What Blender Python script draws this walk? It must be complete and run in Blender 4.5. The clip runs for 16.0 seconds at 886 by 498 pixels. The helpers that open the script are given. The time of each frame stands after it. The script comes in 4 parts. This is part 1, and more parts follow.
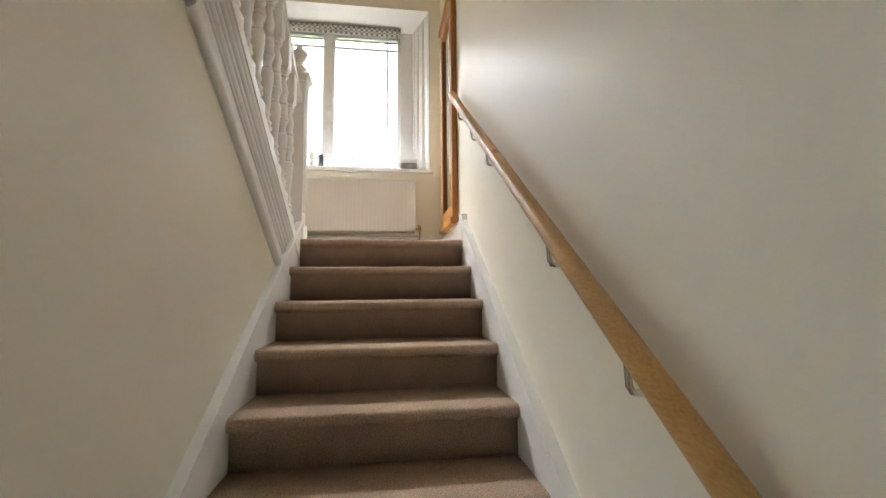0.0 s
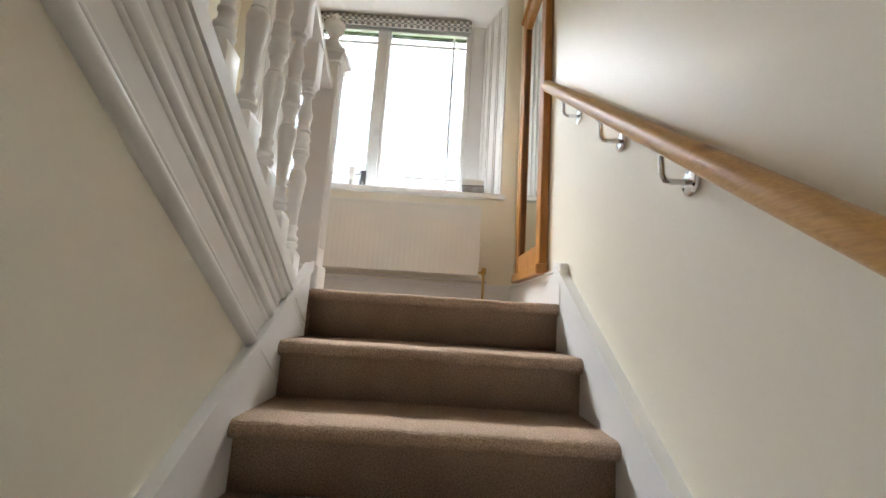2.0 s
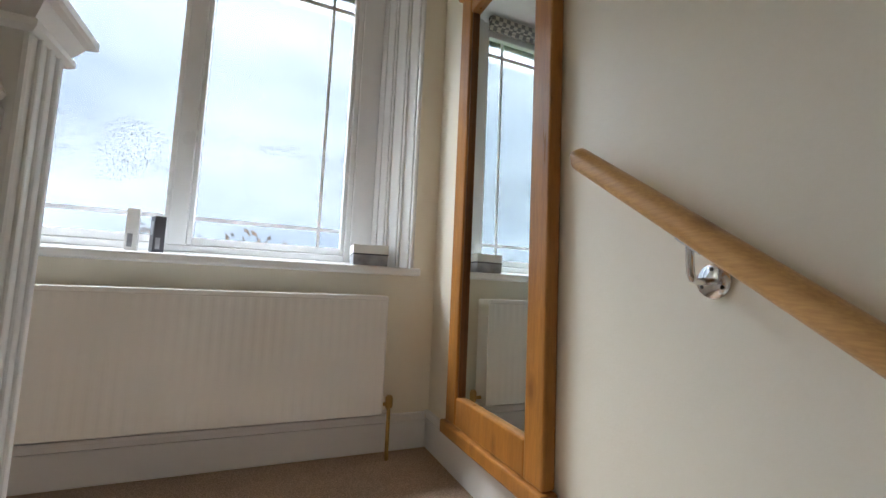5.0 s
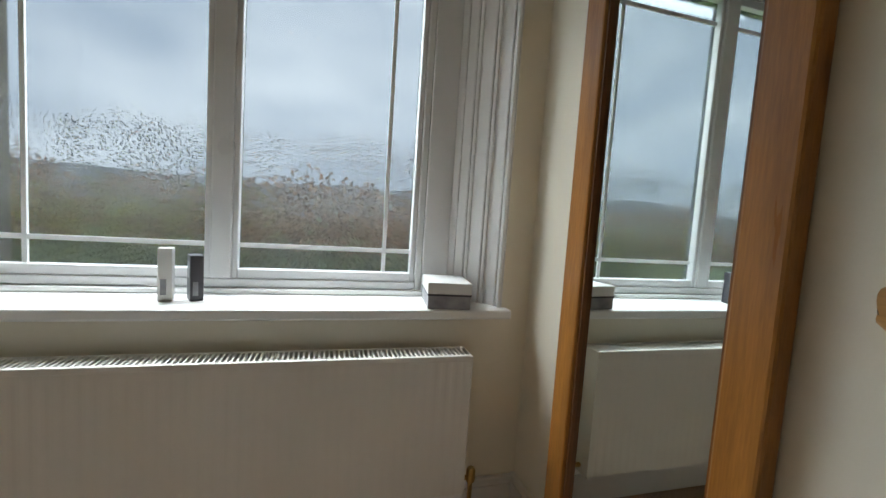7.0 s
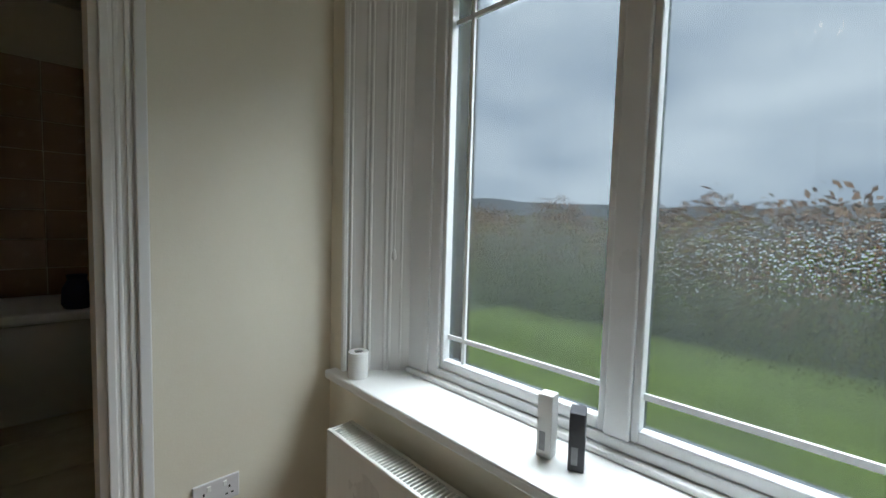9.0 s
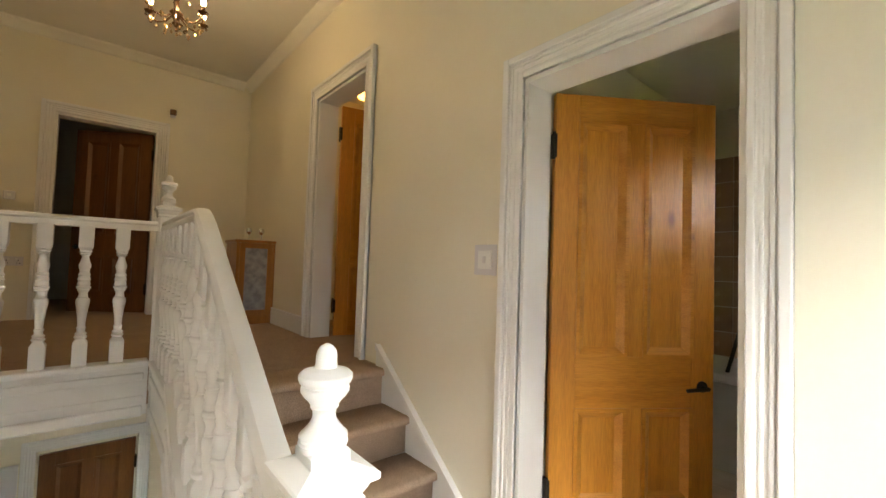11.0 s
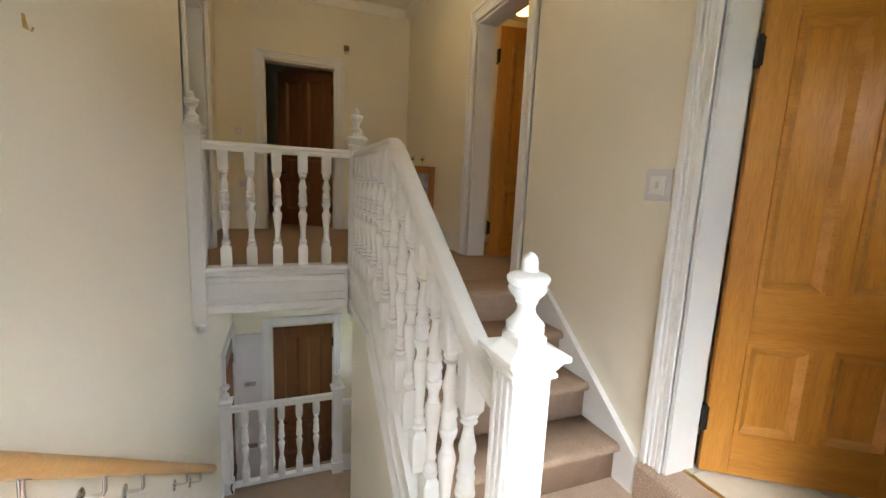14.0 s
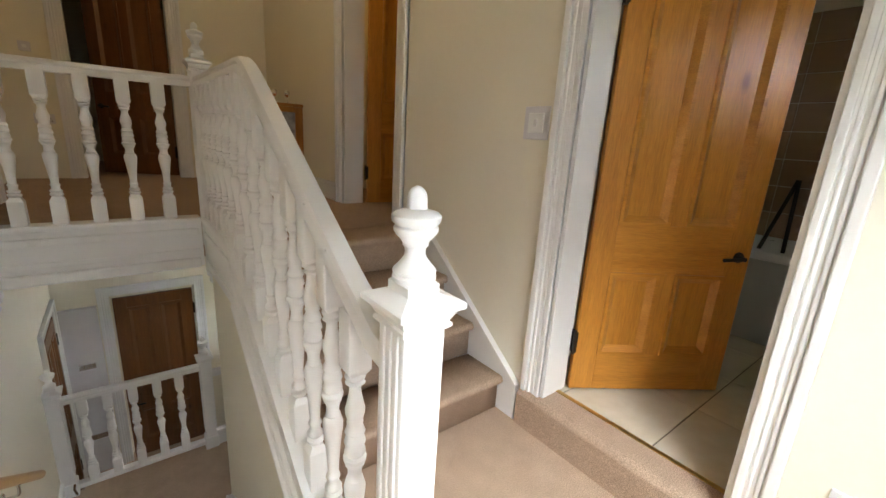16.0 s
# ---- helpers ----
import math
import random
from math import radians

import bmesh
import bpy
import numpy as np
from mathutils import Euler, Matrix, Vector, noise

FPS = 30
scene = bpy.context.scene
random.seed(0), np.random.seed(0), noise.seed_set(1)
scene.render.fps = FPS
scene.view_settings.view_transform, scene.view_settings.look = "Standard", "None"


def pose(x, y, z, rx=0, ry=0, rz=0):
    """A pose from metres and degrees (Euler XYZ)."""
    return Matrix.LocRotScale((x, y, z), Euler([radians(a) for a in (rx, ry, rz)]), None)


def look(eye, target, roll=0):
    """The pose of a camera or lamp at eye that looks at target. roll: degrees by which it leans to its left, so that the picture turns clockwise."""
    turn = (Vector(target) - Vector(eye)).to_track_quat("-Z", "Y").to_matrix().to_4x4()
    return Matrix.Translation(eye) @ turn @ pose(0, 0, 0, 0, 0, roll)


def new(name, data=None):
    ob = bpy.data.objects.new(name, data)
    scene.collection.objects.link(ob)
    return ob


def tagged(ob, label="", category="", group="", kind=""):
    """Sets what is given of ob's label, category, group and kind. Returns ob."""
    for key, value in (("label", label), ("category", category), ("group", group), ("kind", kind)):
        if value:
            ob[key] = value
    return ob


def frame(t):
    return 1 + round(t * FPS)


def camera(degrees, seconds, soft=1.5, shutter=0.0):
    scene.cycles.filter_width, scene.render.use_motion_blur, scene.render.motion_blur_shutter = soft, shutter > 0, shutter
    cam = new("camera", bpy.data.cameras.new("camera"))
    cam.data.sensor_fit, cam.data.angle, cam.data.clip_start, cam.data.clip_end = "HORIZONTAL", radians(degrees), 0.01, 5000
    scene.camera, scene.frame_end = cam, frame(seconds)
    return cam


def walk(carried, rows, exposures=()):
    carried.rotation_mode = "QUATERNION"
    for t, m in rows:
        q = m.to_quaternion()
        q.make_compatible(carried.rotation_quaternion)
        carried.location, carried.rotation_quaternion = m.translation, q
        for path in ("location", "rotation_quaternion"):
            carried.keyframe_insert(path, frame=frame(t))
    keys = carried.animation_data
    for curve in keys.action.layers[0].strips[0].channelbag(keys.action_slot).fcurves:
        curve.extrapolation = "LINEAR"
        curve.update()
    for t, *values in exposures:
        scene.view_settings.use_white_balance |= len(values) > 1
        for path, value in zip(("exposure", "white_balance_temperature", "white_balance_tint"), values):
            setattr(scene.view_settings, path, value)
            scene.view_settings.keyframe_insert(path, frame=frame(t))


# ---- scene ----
cam = camera(93.8, 16.0)
PATH = [
    (0, (0.524, -2.612, -0.298), (0.789, -0.638, -0.115), -0.5),
    (0.5, (0.6, -2.459, -0.281), (0.657, -0.464, -0.152), 0.7),
    (1, (0.577, -2.185, -0.241), (0.606, -0.205, 0.039), 1.1),
    (1.5, (0.563, -1.899, -0.191), (0.581, 0.076, 0.119), 2.9),
    (2, (0.501, -1.681, -0.063), (0.52, 0.295, 0.245), 3.7),
    (2.5, (0.396, -1.489, 0.095), (0.621, 0.465, 0.458), 2.9),
    (3, (0.444, -1.302, 0.224), (0.654, 0.66, 0.55), 3.0),
    (3.5, (0.439, -1.152, 0.318), (0.666, 0.816, 0.593), 2.5),
    (4, (0.374, -0.963, 0.484), (0.848, 0.966, 0.712), 2.6),
    (6.5, (0.262, -0.272, 0.998), (1.143, 1.525, 1.017), 3.6),
    (7, (0.292, -0.178, 1.12), (0.84, 1.74, 0.96), 3.8),
    (7.5, (0.283, -0.025, 1.174), (0.311, 1.966, 0.982), 2.6),
    (8, (0.305, 0.09, 1.289), (-0.174, 2.025, 1.13), 1.8),
    (8.5, (0.366, 0.216, 1.395), (-0.567, 1.98, 1.264), 1.4),
    (9, (0.364, 0.357, 1.395), (-1.061, 1.755, 1.264), 1.6),
    (9.5, (0.262, 0.554, 1.417), (-1.585, 1.284, 1.179), 1.9),
    (10, (0.246, 0.658, 1.411), (-1.724, 0.376, 1.211), 2.4),
    (10.2, (0.217, 0.715, 1.415), (-1.66, 0.046, 1.222), 2.9),
    (12.5, (0.462, 0.882, 1.538), (-0.21, -0.987, 1.774), 2.3),
    (13, (0.466, 0.888, 1.531), (-0.208, -0.989, 1.677), 1.7),
    (13.5, (0.458, 0.872, 1.482), (-0.248, -0.998, 1.413), 2.1),
    (14, (0.46, 0.886, 1.447), (-0.264, -0.953, 1.142), 2.6),
    (14.5, (0.46, 0.912, 1.422), (-0.272, -0.875, 0.904), 3.2),
    (15, (0.461, 0.925, 1.401), (-0.281, -0.799, 0.709), 3.7),
    (15.5, (0.439, 0.89, 1.393), (-0.41, -0.774, 0.677), 4.2),
    (16, (0.39, 0.755, 1.396), (-0.814, -0.757, 0.884), 3.5),
]
walk(cam, [(t, look(eye, target, roll)) for t, eye, target, roll in PATH],
     exposures=[(0.0, 2.75, 6800, 10), (2.0, 2.55, 6500, 10), (3.5, 2.08, 6250, 10), (4.2, 1.98, 6200, 10), (5.4, 1.55, 6250, 10), (6.5, 1.15, 6550, 9),
                (7.5, 0.92, 6250, 4), (8.5, 0.7, 6250, 4), (9.0, 0.72, 6200, 4), (9.5, 1.08, 6600, 8), (10.2, 2.15, 7700, 10), (12.3, 3.05, 6450, 10), (14.0, 2.9, 6500, 10), (16.0, 2.65, 6750, 10)])

# ---- world and light ----
world = bpy.data.worlds.new("overcast_sky")
scene.world = world
world.use_nodes = True
wn, wl = world.node_tree.nodes, world.node_tree.links
wn.clear()
w_out = wn.new("ShaderNodeOutputWorld")
w_bg = wn.new("ShaderNodeBackground")
w_sky = wn.new("ShaderNodeTexSky")
w_sky.sky_type = 'NISHITA'
w_sky.sun_disc = False
w_sky.sun_elevation = radians(45)
w_sky.sun_rotation = radians(157)
w_co = wn.new("ShaderNodeTexCoord")
w_map = wn.new("ShaderNodeMapping")
w_map.inputs["Scale"].default_value = (1.0, 1.0, 2.6)
w_noise = wn.new("ShaderNodeTexNoise")
w_noise.inputs["Scale"].default_value = 2.2
w_noise.inputs["Detail"].default_value = 5
w_ramp = wn.new("ShaderNodeValToRGB")
w_ramp.color_ramp.elements[0].position = 0.32
w_ramp.color_ramp.elements[0].color = (36.0, 43.0, 53.0, 1)
w_ramp.color_ramp.elements[1].position = 0.68
w_ramp.color_ramp.elements[1].color = (80.0, 84.0, 89.0, 1)
w_mix = wn.new("ShaderNodeMixRGB")
w_mix.inputs[0].default_value = 0.88
w_bg.inputs["Strength"].default_value = 0.15
wl.new(w_co.outputs["Generated"], w_map.inputs["Vector"])
wl.new(w_map.outputs[0], w_noise.inputs["Vector"])
wl.new(w_noise.outputs["Fac"], w_ramp.inputs[0])
wl.new(w_sky.outputs[0], w_mix.inputs[1])
wl.new(w_ramp.outputs[0], w_mix.inputs[2])
wl.new(w_mix.outputs[0], w_bg.inputs[0])
wl.new(w_bg.outputs[0], w_out.inputs[0])

sun = new("sun", bpy.data.lights.new("sun", 'SUN'))
sun.data.energy = 5.0
sun.data.angle = radians(14)
sun.data.color = (1.0, 0.96, 0.9)
sun.matrix_world = look((5, -12, 13), (0, 0, 0))


def lamp(name, place, watts, color, radius):
    ob = new(name, bpy.data.lights.new(name, 'POINT'))
    ob.data.energy, ob.data.color, ob.data.shadow_soft_size = watts, color, radius
    ob.location = place
    return ob


# ---- materials ----
def material(name, color, rough=0.5, metal=0.0, vary=0.08, scale=6.0, fine=0.0, fine_scale=300.0, bump=0.0, bump_scale=80.0,
             spec=0.5, stretch=(1, 1, 1), second=None, object_random=0.0):
    """A paint, cloth or metal with broad and fine variation of colour, and relief."""
    m = bpy.data.materials.new(name)
    m.use_nodes = True
    n, l = m.node_tree.nodes, m.node_tree.links
    b = n["Principled BSDF"]
    b.inputs["Roughness"].default_value = rough
    b.inputs["Metallic"].default_value = metal
    b.inputs["Specular IOR Level"].default_value = spec
    co = n.new("ShaderNodeTexCoord")
    mp = n.new("ShaderNodeMapping")
    mp.inputs["Scale"].default_value = stretch
    l.new(co.outputs["Object"], mp.inputs["Vector"])
    no = n.new("ShaderNodeTexNoise")
    no.inputs["Scale"].default_value = scale
    no.inputs["Detail"].default_value = 6
    l.new(mp.outputs[0], no.inputs["Vector"])
    ra = n.new("ShaderNodeValToRGB")
    lo = second or tuple(c * (1 - vary) for c in color)
    ra.color_ramp.elements[0].position, ra.color_ramp.elements[0].color = 0.3, (*lo, 1)
    hi = color if second else tuple(min(c * (1 + vary), 0.95) for c in color)
    ra.color_ramp.elements[1].position, ra.color_ramp.elements[1].color = 0.7, (*hi, 1)
    l.new(no.outputs["Fac"], ra.inputs[0])
    last = ra.outputs[0]
    nf = n.new("ShaderNodeTexNoise")
    nf.inputs["Scale"].default_value = fine_scale
    nf.inputs["Detail"].default_value = 3
    l.new(mp.outputs[0], nf.inputs["Vector"])
    if fine:
        mx = n.new("ShaderNodeMixRGB")
        mx.blend_type = 'OVERLAY'
        mx.inputs[0].default_value = fine
        l.new(last, mx.inputs[1])
        l.new(nf.outputs["Fac"], mx.inputs[2])
        last = mx.outputs[0]
    if object_random:
        oi = n.new("ShaderNodeObjectInfo")
        hs = n.new("ShaderNodeHueSaturation")
        mr = n.new("ShaderNodeMapRange")
        mr.inputs[3].default_value, mr.inputs[4].default_value = 1 - object_random, 1 + object_random
        l.new(oi.outputs["Random"], mr.inputs[0])
        l.new(mr.outputs[0], hs.inputs["Value"])
        l.new(last, hs.inputs["Color"])
        last = hs.outputs[0]
    l.new(last, b.inputs["Base Color"])
    rr = n.new("ShaderNodeMapRange")
    rr.inputs[3].default_value, rr.inputs[4].default_value = max(rough - 0.07, 0.02), min(rough + 0.07, 1)
    l.new(no.outputs["Fac"], rr.inputs[0])
    l.new(rr.outputs[0], b.inputs["Roughness"])
    if bump:
        nb = n.new("ShaderNodeTexNoise")
        nb.inputs["Scale"].default_value = bump_scale
        nb.inputs["Detail"].default_value = 4
        l.new(mp.outputs[0], nb.inputs["Vector"])
        bp = n.new("ShaderNodeBump")
        bp.inputs["Strength"].default_value = bump
        bp.inputs["Distance"].default_value = 0.004
        l.new(nb.outputs["Fac"], bp.inputs["Height"])
        l.new(bp.outputs[0], b.inputs["Normal"])
    return m


def pine(name, dark, light, stretch, rough=0.38):
    """Waxed pine: long grain, rings and a few knots."""
    m = material(name, light, rough, vary=0.1, scale=2.2, second=dark, stretch=stretch, bump=0.12, bump_scale=60, fine=0.35, fine_scale=26)
    n, l = m.node_tree.nodes, m.node_tree.links
    b = n["Principled BSDF"]
    source = b.inputs["Base Color"].links[0].from_socket
    co = n.new("ShaderNodeTexCoord")
    vo = n.new("ShaderNodeTexVoronoi")
    vo.inputs["Scale"].default_value = 4.2
    mp = n.new("ShaderNodeMapping")
    mp.inputs["Scale"].default_value = tuple(0.45 if s < 1 else 1.0 for s in stretch)
    l.new(co.outputs["Object"], mp.inputs["Vector"])
    l.new(mp.outputs[0], vo.inputs["Vector"])
    ra = n.new("ShaderNodeValToRGB")
    ra.color_ramp.elements[0].position, ra.color_ramp.elements[0].color = 0.03, (0.35, 0.25, 0.2, 1)
    ra.color_ramp.elements[1].position, ra.color_ramp.elements[1].color = 0.11, (1, 1, 1, 1)
    l.new(vo.outputs["Distance"], ra.inputs[0])
    mx = n.new("ShaderNodeMixRGB")
    mx.blend_type = 'MULTIPLY'
    mx.inputs[0].default_value = 0.8
    l.new(source, mx.inputs[1])
    l.new(ra.outputs[0], mx.inputs[2])
    l.new(mx.outputs[0], b.inputs["Base Color"])
    return m


def glowing(name, color, strength):
    m = bpy.data.materials.new(name)
    m.use_nodes = True
    b = m.node_tree.nodes["Principled BSDF"]
    b.inputs["Base Color"].default_value = (*color, 1)
    b.inputs["Emission Color"].default_value = (*color, 1)
    b.inputs["Emission Strength"].default_value = strength
    return m


WALL = material("cream_wall_paint", (0.86, 0.81, 0.685), 0.42, vary=0.02, scale=1.6, bump=0.10, bump_scale=160, fine=0.06, fine_scale=40, spec=0.4)
CEIL = material("white_ceiling_paint", (0.87, 0.84, 0.77), 0.8, vary=0.03, scale=2, bump=0.08, bump_scale=120)
WHITE = material("white_gloss_paint", (0.86, 0.858, 0.85), 0.3, vary=0.008, scale=2, bump=0.004, bump_scale=30)
UPVC = material("white_plastic_frame", (0.78, 0.79, 0.80), 0.3, vary=0.03, scale=5)
RADI = material("white_enamel", (0.80, 0.79, 0.75), 0.3, vary=0.03, scale=3)
CARPET = material("beige_carpet", (0.46, 0.338, 0.252), 0.95, vary=0.07, scale=9, fine=0.95, fine_scale=230, bump=1.0, bump_scale=190, spec=0.1)
PINE_V = pine("waxed_pine_upright", (0.47, 0.185, 0.024), (0.60, 0.262, 0.042), (9, 9, 0.7))
PINE_H = pine("waxed_pine_level", (0.47, 0.185, 0.024), (0.60, 0.262, 0.042), (0.7, 9, 9))
PINE_Y = pine("varnished_wood_frame", (0.30, 0.12, 0.024), (0.45, 0.19, 0.038), (9, 9, 0.7), 0.3)
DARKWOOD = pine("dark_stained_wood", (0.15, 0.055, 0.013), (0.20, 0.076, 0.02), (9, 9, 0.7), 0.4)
OAK = pine("handrail_wood", (0.52, 0.285, 0.10), (0.60, 0.345, 0.13), (9, 0.8, 9), 0.33)
CHROME = material("chrome", (0.75, 0.75, 0.76), 0.15, metal=1.0, vary=0.05)
IRON = material("black_iron", (0.03, 0.025, 0.02), 0.45, metal=0.6, vary=0.2)
BRASS = material("worn_brass", (0.55, 0.36, 0.13), 0.35, metal=1.0, vary=0.15, scale=20)
BRONZE = material("antique_bronze", (0.16, 0.09, 0.045), 0.4, metal=0.8, vary=0.25, scale=30)
TILE = material("cream_floor_tile", (0.66, 0.60, 0.49), 0.25, vary=0.06, scale=3, fine=0.15, fine_scale=12, object_random=0.04)
TANTILE = material("tan_wall_tile", (0.42, 0.28, 0.19), 0.25, vary=0.08, scale=4, object_random=0.06)
GROUT = material("dark_grout", (0.20, 0.17, 0.13), 0.9, vary=0.1)
CERAMIC = material("grey_white_ceramic", (0.55, 0.56, 0.53), 0.15, vary=0.03)
PLATE = material("white_plastic_plate", (0.74, 0.72, 0.74), 0.35, vary=0.02)
# near-black: paints shade into radiator gap, roll core and pin holes; colours head rail
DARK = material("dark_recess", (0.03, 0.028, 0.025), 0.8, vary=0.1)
NAVY = material("dark_blue_cloth", (0.02, 0.025, 0.06), 0.8, vary=0.2, scale=20)
CARD_W = material("white_card", (0.80, 0.80, 0.79), 0.5, vary=0.03, scale=10)
CARD_G = material("grey_printed_card", (0.32, 0.32, 0.34), 0.35, vary=0.35, scale=16)
CARD_D = material("charcoal_card", (0.06, 0.06, 0.07), 0.4, vary=0.2)
STONE = material("weathered_stone", (0.40, 0.33, 0.28), 0.9, vary=0.3, scale=12, bump=0.6, bump_scale=40)
GRASS = material("lawn_grass", (0.24, 0.32, 0.05), 0.95, vary=0.25, scale=0.5, fine=0.4, fine_scale=30)
FIELD = material("distant_field", (0.16, 0.20, 0.08), 1.0, vary=0.4, scale=0.02)
LEAF_G = material("hedge_leaf", (0.13, 0.145, 0.04), 0.7, vary=0.4, scale=0.9)
LEAF_O = material("olive_leaf", (0.33, 0.30, 0.05), 0.7, vary=0.4, scale=0.9)
LEAF_B = material("russet_winter_twig", (0.42, 0.24, 0.13), 0.8, vary=0.35, scale=0.9)
HILL = material("far_wooded_hill", (0.20, 0.21, 0.22), 1.0, vary=0.35, scale=0.05)
BULB = glowing("lit_candle_bulb", (1.0, 0.72, 0.38), 16)
AMBER = glowing("lit_amber_shade", (1.0, 0.50, 0.08), 1.6)
CRYSTAL = material("smoky_crystal", (0.5, 0.36, 0.22), 0.08, metal=0.55, vary=0.3, scale=40)

MIRROR = bpy.data.materials.new("silvered_mirror")
MIRROR.use_nodes = True
_b = MIRROR.node_tree.nodes["Principled BSDF"]
_b.inputs["Metallic"].default_value, _b.inputs["Roughness"].default_value = 1.0, 0.015
_b.inputs["Base Color"].default_value = (0.78, 0.84, 0.83, 1)


def wet_glass():
    """Glass tinted grey to dim the view outside, with runs and beads of condensation, thickest across the middle
    height.
    """
    m = bpy.data.materials.new("dimming_glass_with_condensation")
    m.use_nodes = True
    n, l = m.node_tree.nodes, m.node_tree.links
    n.clear()
    out = n.new("ShaderNodeOutputMaterial")
    co = n.new("ShaderNodeTexCoord")
    mp = n.new("ShaderNodeMapping")
    mp.inputs["Scale"].default_value = (1.0, 60.0, 0.72)
    l.new(co.outputs["Object"], mp.inputs["Vector"])
    vo = n.new("ShaderNodeTexVoronoi")
    vo.inputs["Scale"].default_value = 135
    vo.inputs["Randomness"].default_value = 1.0
    l.new(mp.outputs[0], vo.inputs["Vector"])
    big = n.new("ShaderNodeTexNoise")
    big.inputs["Scale"].default_value = 5.5
    big.inputs["Detail"].default_value = 5
    l.new(mp.outputs[0], big.inputs["Vector"])
    sep = n.new("ShaderNodeSeparateXYZ")
    l.new(co.outputs["Object"], sep.inputs[0])
    band = n.new("ShaderNodeValToRGB")
    e = band.color_ramp.elements
    e[0].position, e[0].color = 0.0, (0.25, 0.25, 0.25, 1)
    e[1].position, e[1].color = 1.0, (0.42, 0.42, 0.42, 1)
    for at, v in ((0.10, 0.30), (0.16, 0.66), (0.24, 0.72), (0.34, 0.80), (0.38, 0.62), (0.43, 0.36), (0.7, 0.32)):
        k = e.new(at)
        k.color = (v, v, v, 1)
    rng = n.new("ShaderNodeMapRange")
    rng.inputs[1].default_value, rng.inputs[2].default_value = 0.9, 2.2
    l.new(sep.outputs["Z"], rng.inputs[0])
    l.new(rng.outputs[0], band.inputs[0])
    add = n.new("ShaderNodeMath")
    add.operation = 'ADD'
    l.new(big.outputs["Fac"], add.inputs[0])
    l.new(band.outputs[0], add.inputs[1])
    # beads: cells whose centre is near, more of them where the band is strong
    lim = n.new("ShaderNodeMapRange")
    lim.inputs[1].default_value, lim.inputs[2].default_value = 0.85, 1.4
    lim.inputs[3].default_value, lim.inputs[4].default_value = 0.0, 0.5
    l.new(add.outputs[0], lim.inputs[0])
    less = n.new("ShaderNodeMath")
    less.operation = 'LESS_THAN'
    l.new(vo.outputs["Distance"], less.inputs[0])
    l.new(lim.outputs[0], less.inputs[1])
    bp = n.new("ShaderNodeBump")
    bp.invert = True
    bp.inputs["Strength"].default_value = 1.0
    bp.inputs["Distance"].default_value = 0.009
    l.new(vo.outputs["Distance"], bp.inputs["Height"])
    bead = n.new("ShaderNodeBsdfRefraction")
    bead.inputs["IOR"].default_value = 1.30
    bead.inputs["Roughness"].default_value = 0.03
    l.new(bp.outputs[0], bead.inputs["Normal"])
    fog = n.new("ShaderNodeBsdfRefraction")
    fog.inputs["IOR"].default_value = 1.02
    fog.inputs["Roughness"].default_value = 0.12
    # grey tints darken the daylight seen through the panes, not the light let in
    fog.inputs["Color"].default_value = (0.178, 0.185, 0.190, 1)
    bead.inputs["Color"].default_value = (0.185, 0.192, 0.197, 1)
    clear = n.new("ShaderNodeBsdfTransparent")
    clear.inputs["Color"].default_value = (0.178, 0.185, 0.190, 1)
    fogf = n.new("ShaderNodeMapRange")
    fogf.inputs[1].default_value, fogf.inputs[2].default_value = 0.7, 1.2
    fogf.inputs[3].default_value, fogf.inputs[4].default_value = 0.32, 0.85
    l.new(add.outputs[0], fogf.inputs[0])
    haze = n.new("ShaderNodeBsdfTranslucent")
    haze.inputs["Color"].default_value = (0.21, 0.217, 0.224, 1)
    soft = n.new("ShaderNodeMixShader")
    soft.inputs[0].default_value = 0.07
    l.new(fog.outputs[0], soft.inputs[1])
    l.new(haze.outputs[0], soft.inputs[2])
    m1 = n.new("ShaderNodeMixShader")
    l.new(fogf.outputs[0], m1.inputs[0])
    l.new(clear.outputs[0], m1.inputs[1])
    l.new(soft.outputs[0], m1.inputs[2])
    m2 = n.new("ShaderNodeMixShader")
    l.new(less.outputs[0], m2.inputs[0])
    l.new(m1.outputs[0], m2.inputs[1])
    l.new(bead.outputs[0], m2.inputs[2])
    gl = n.new("ShaderNodeBsdfGlossy")
    gl.inputs["Roughness"].default_value = 0.02
    m3 = n.new("ShaderNodeMixShader")
    m3.inputs[0].default_value = 0.004
    l.new(m2.outputs[0], m3.inputs[1])
    l.new(gl.outputs[0], m3.inputs[2])
    l.new(m3.outputs[0], out.inputs[0])
    return m


GLASS = wet_glass()


def check_cloth():
    m = material("checked_blind_cloth", (0.5, 0.5, 0.5), 0.9)
    n, l = m.node_tree.nodes, m.node_tree.links
    co = n.new("ShaderNodeTexCoord")
    ck = n.new("ShaderNodeTexChecker")
    ck.inputs["Scale"].default_value = 40
    ck.inputs["Color1"].default_value = (0.62, 0.60, 0.55, 1)
    ck.inputs["Color2"].default_value = (0.22, 0.22, 0.23, 1)
    l.new(co.outputs["Object"], ck.inputs["Vector"])
    l.new(ck.outputs["Color"], n["Principled BSDF"].inputs["Base Color"])
    return m


CHECK = check_cloth()


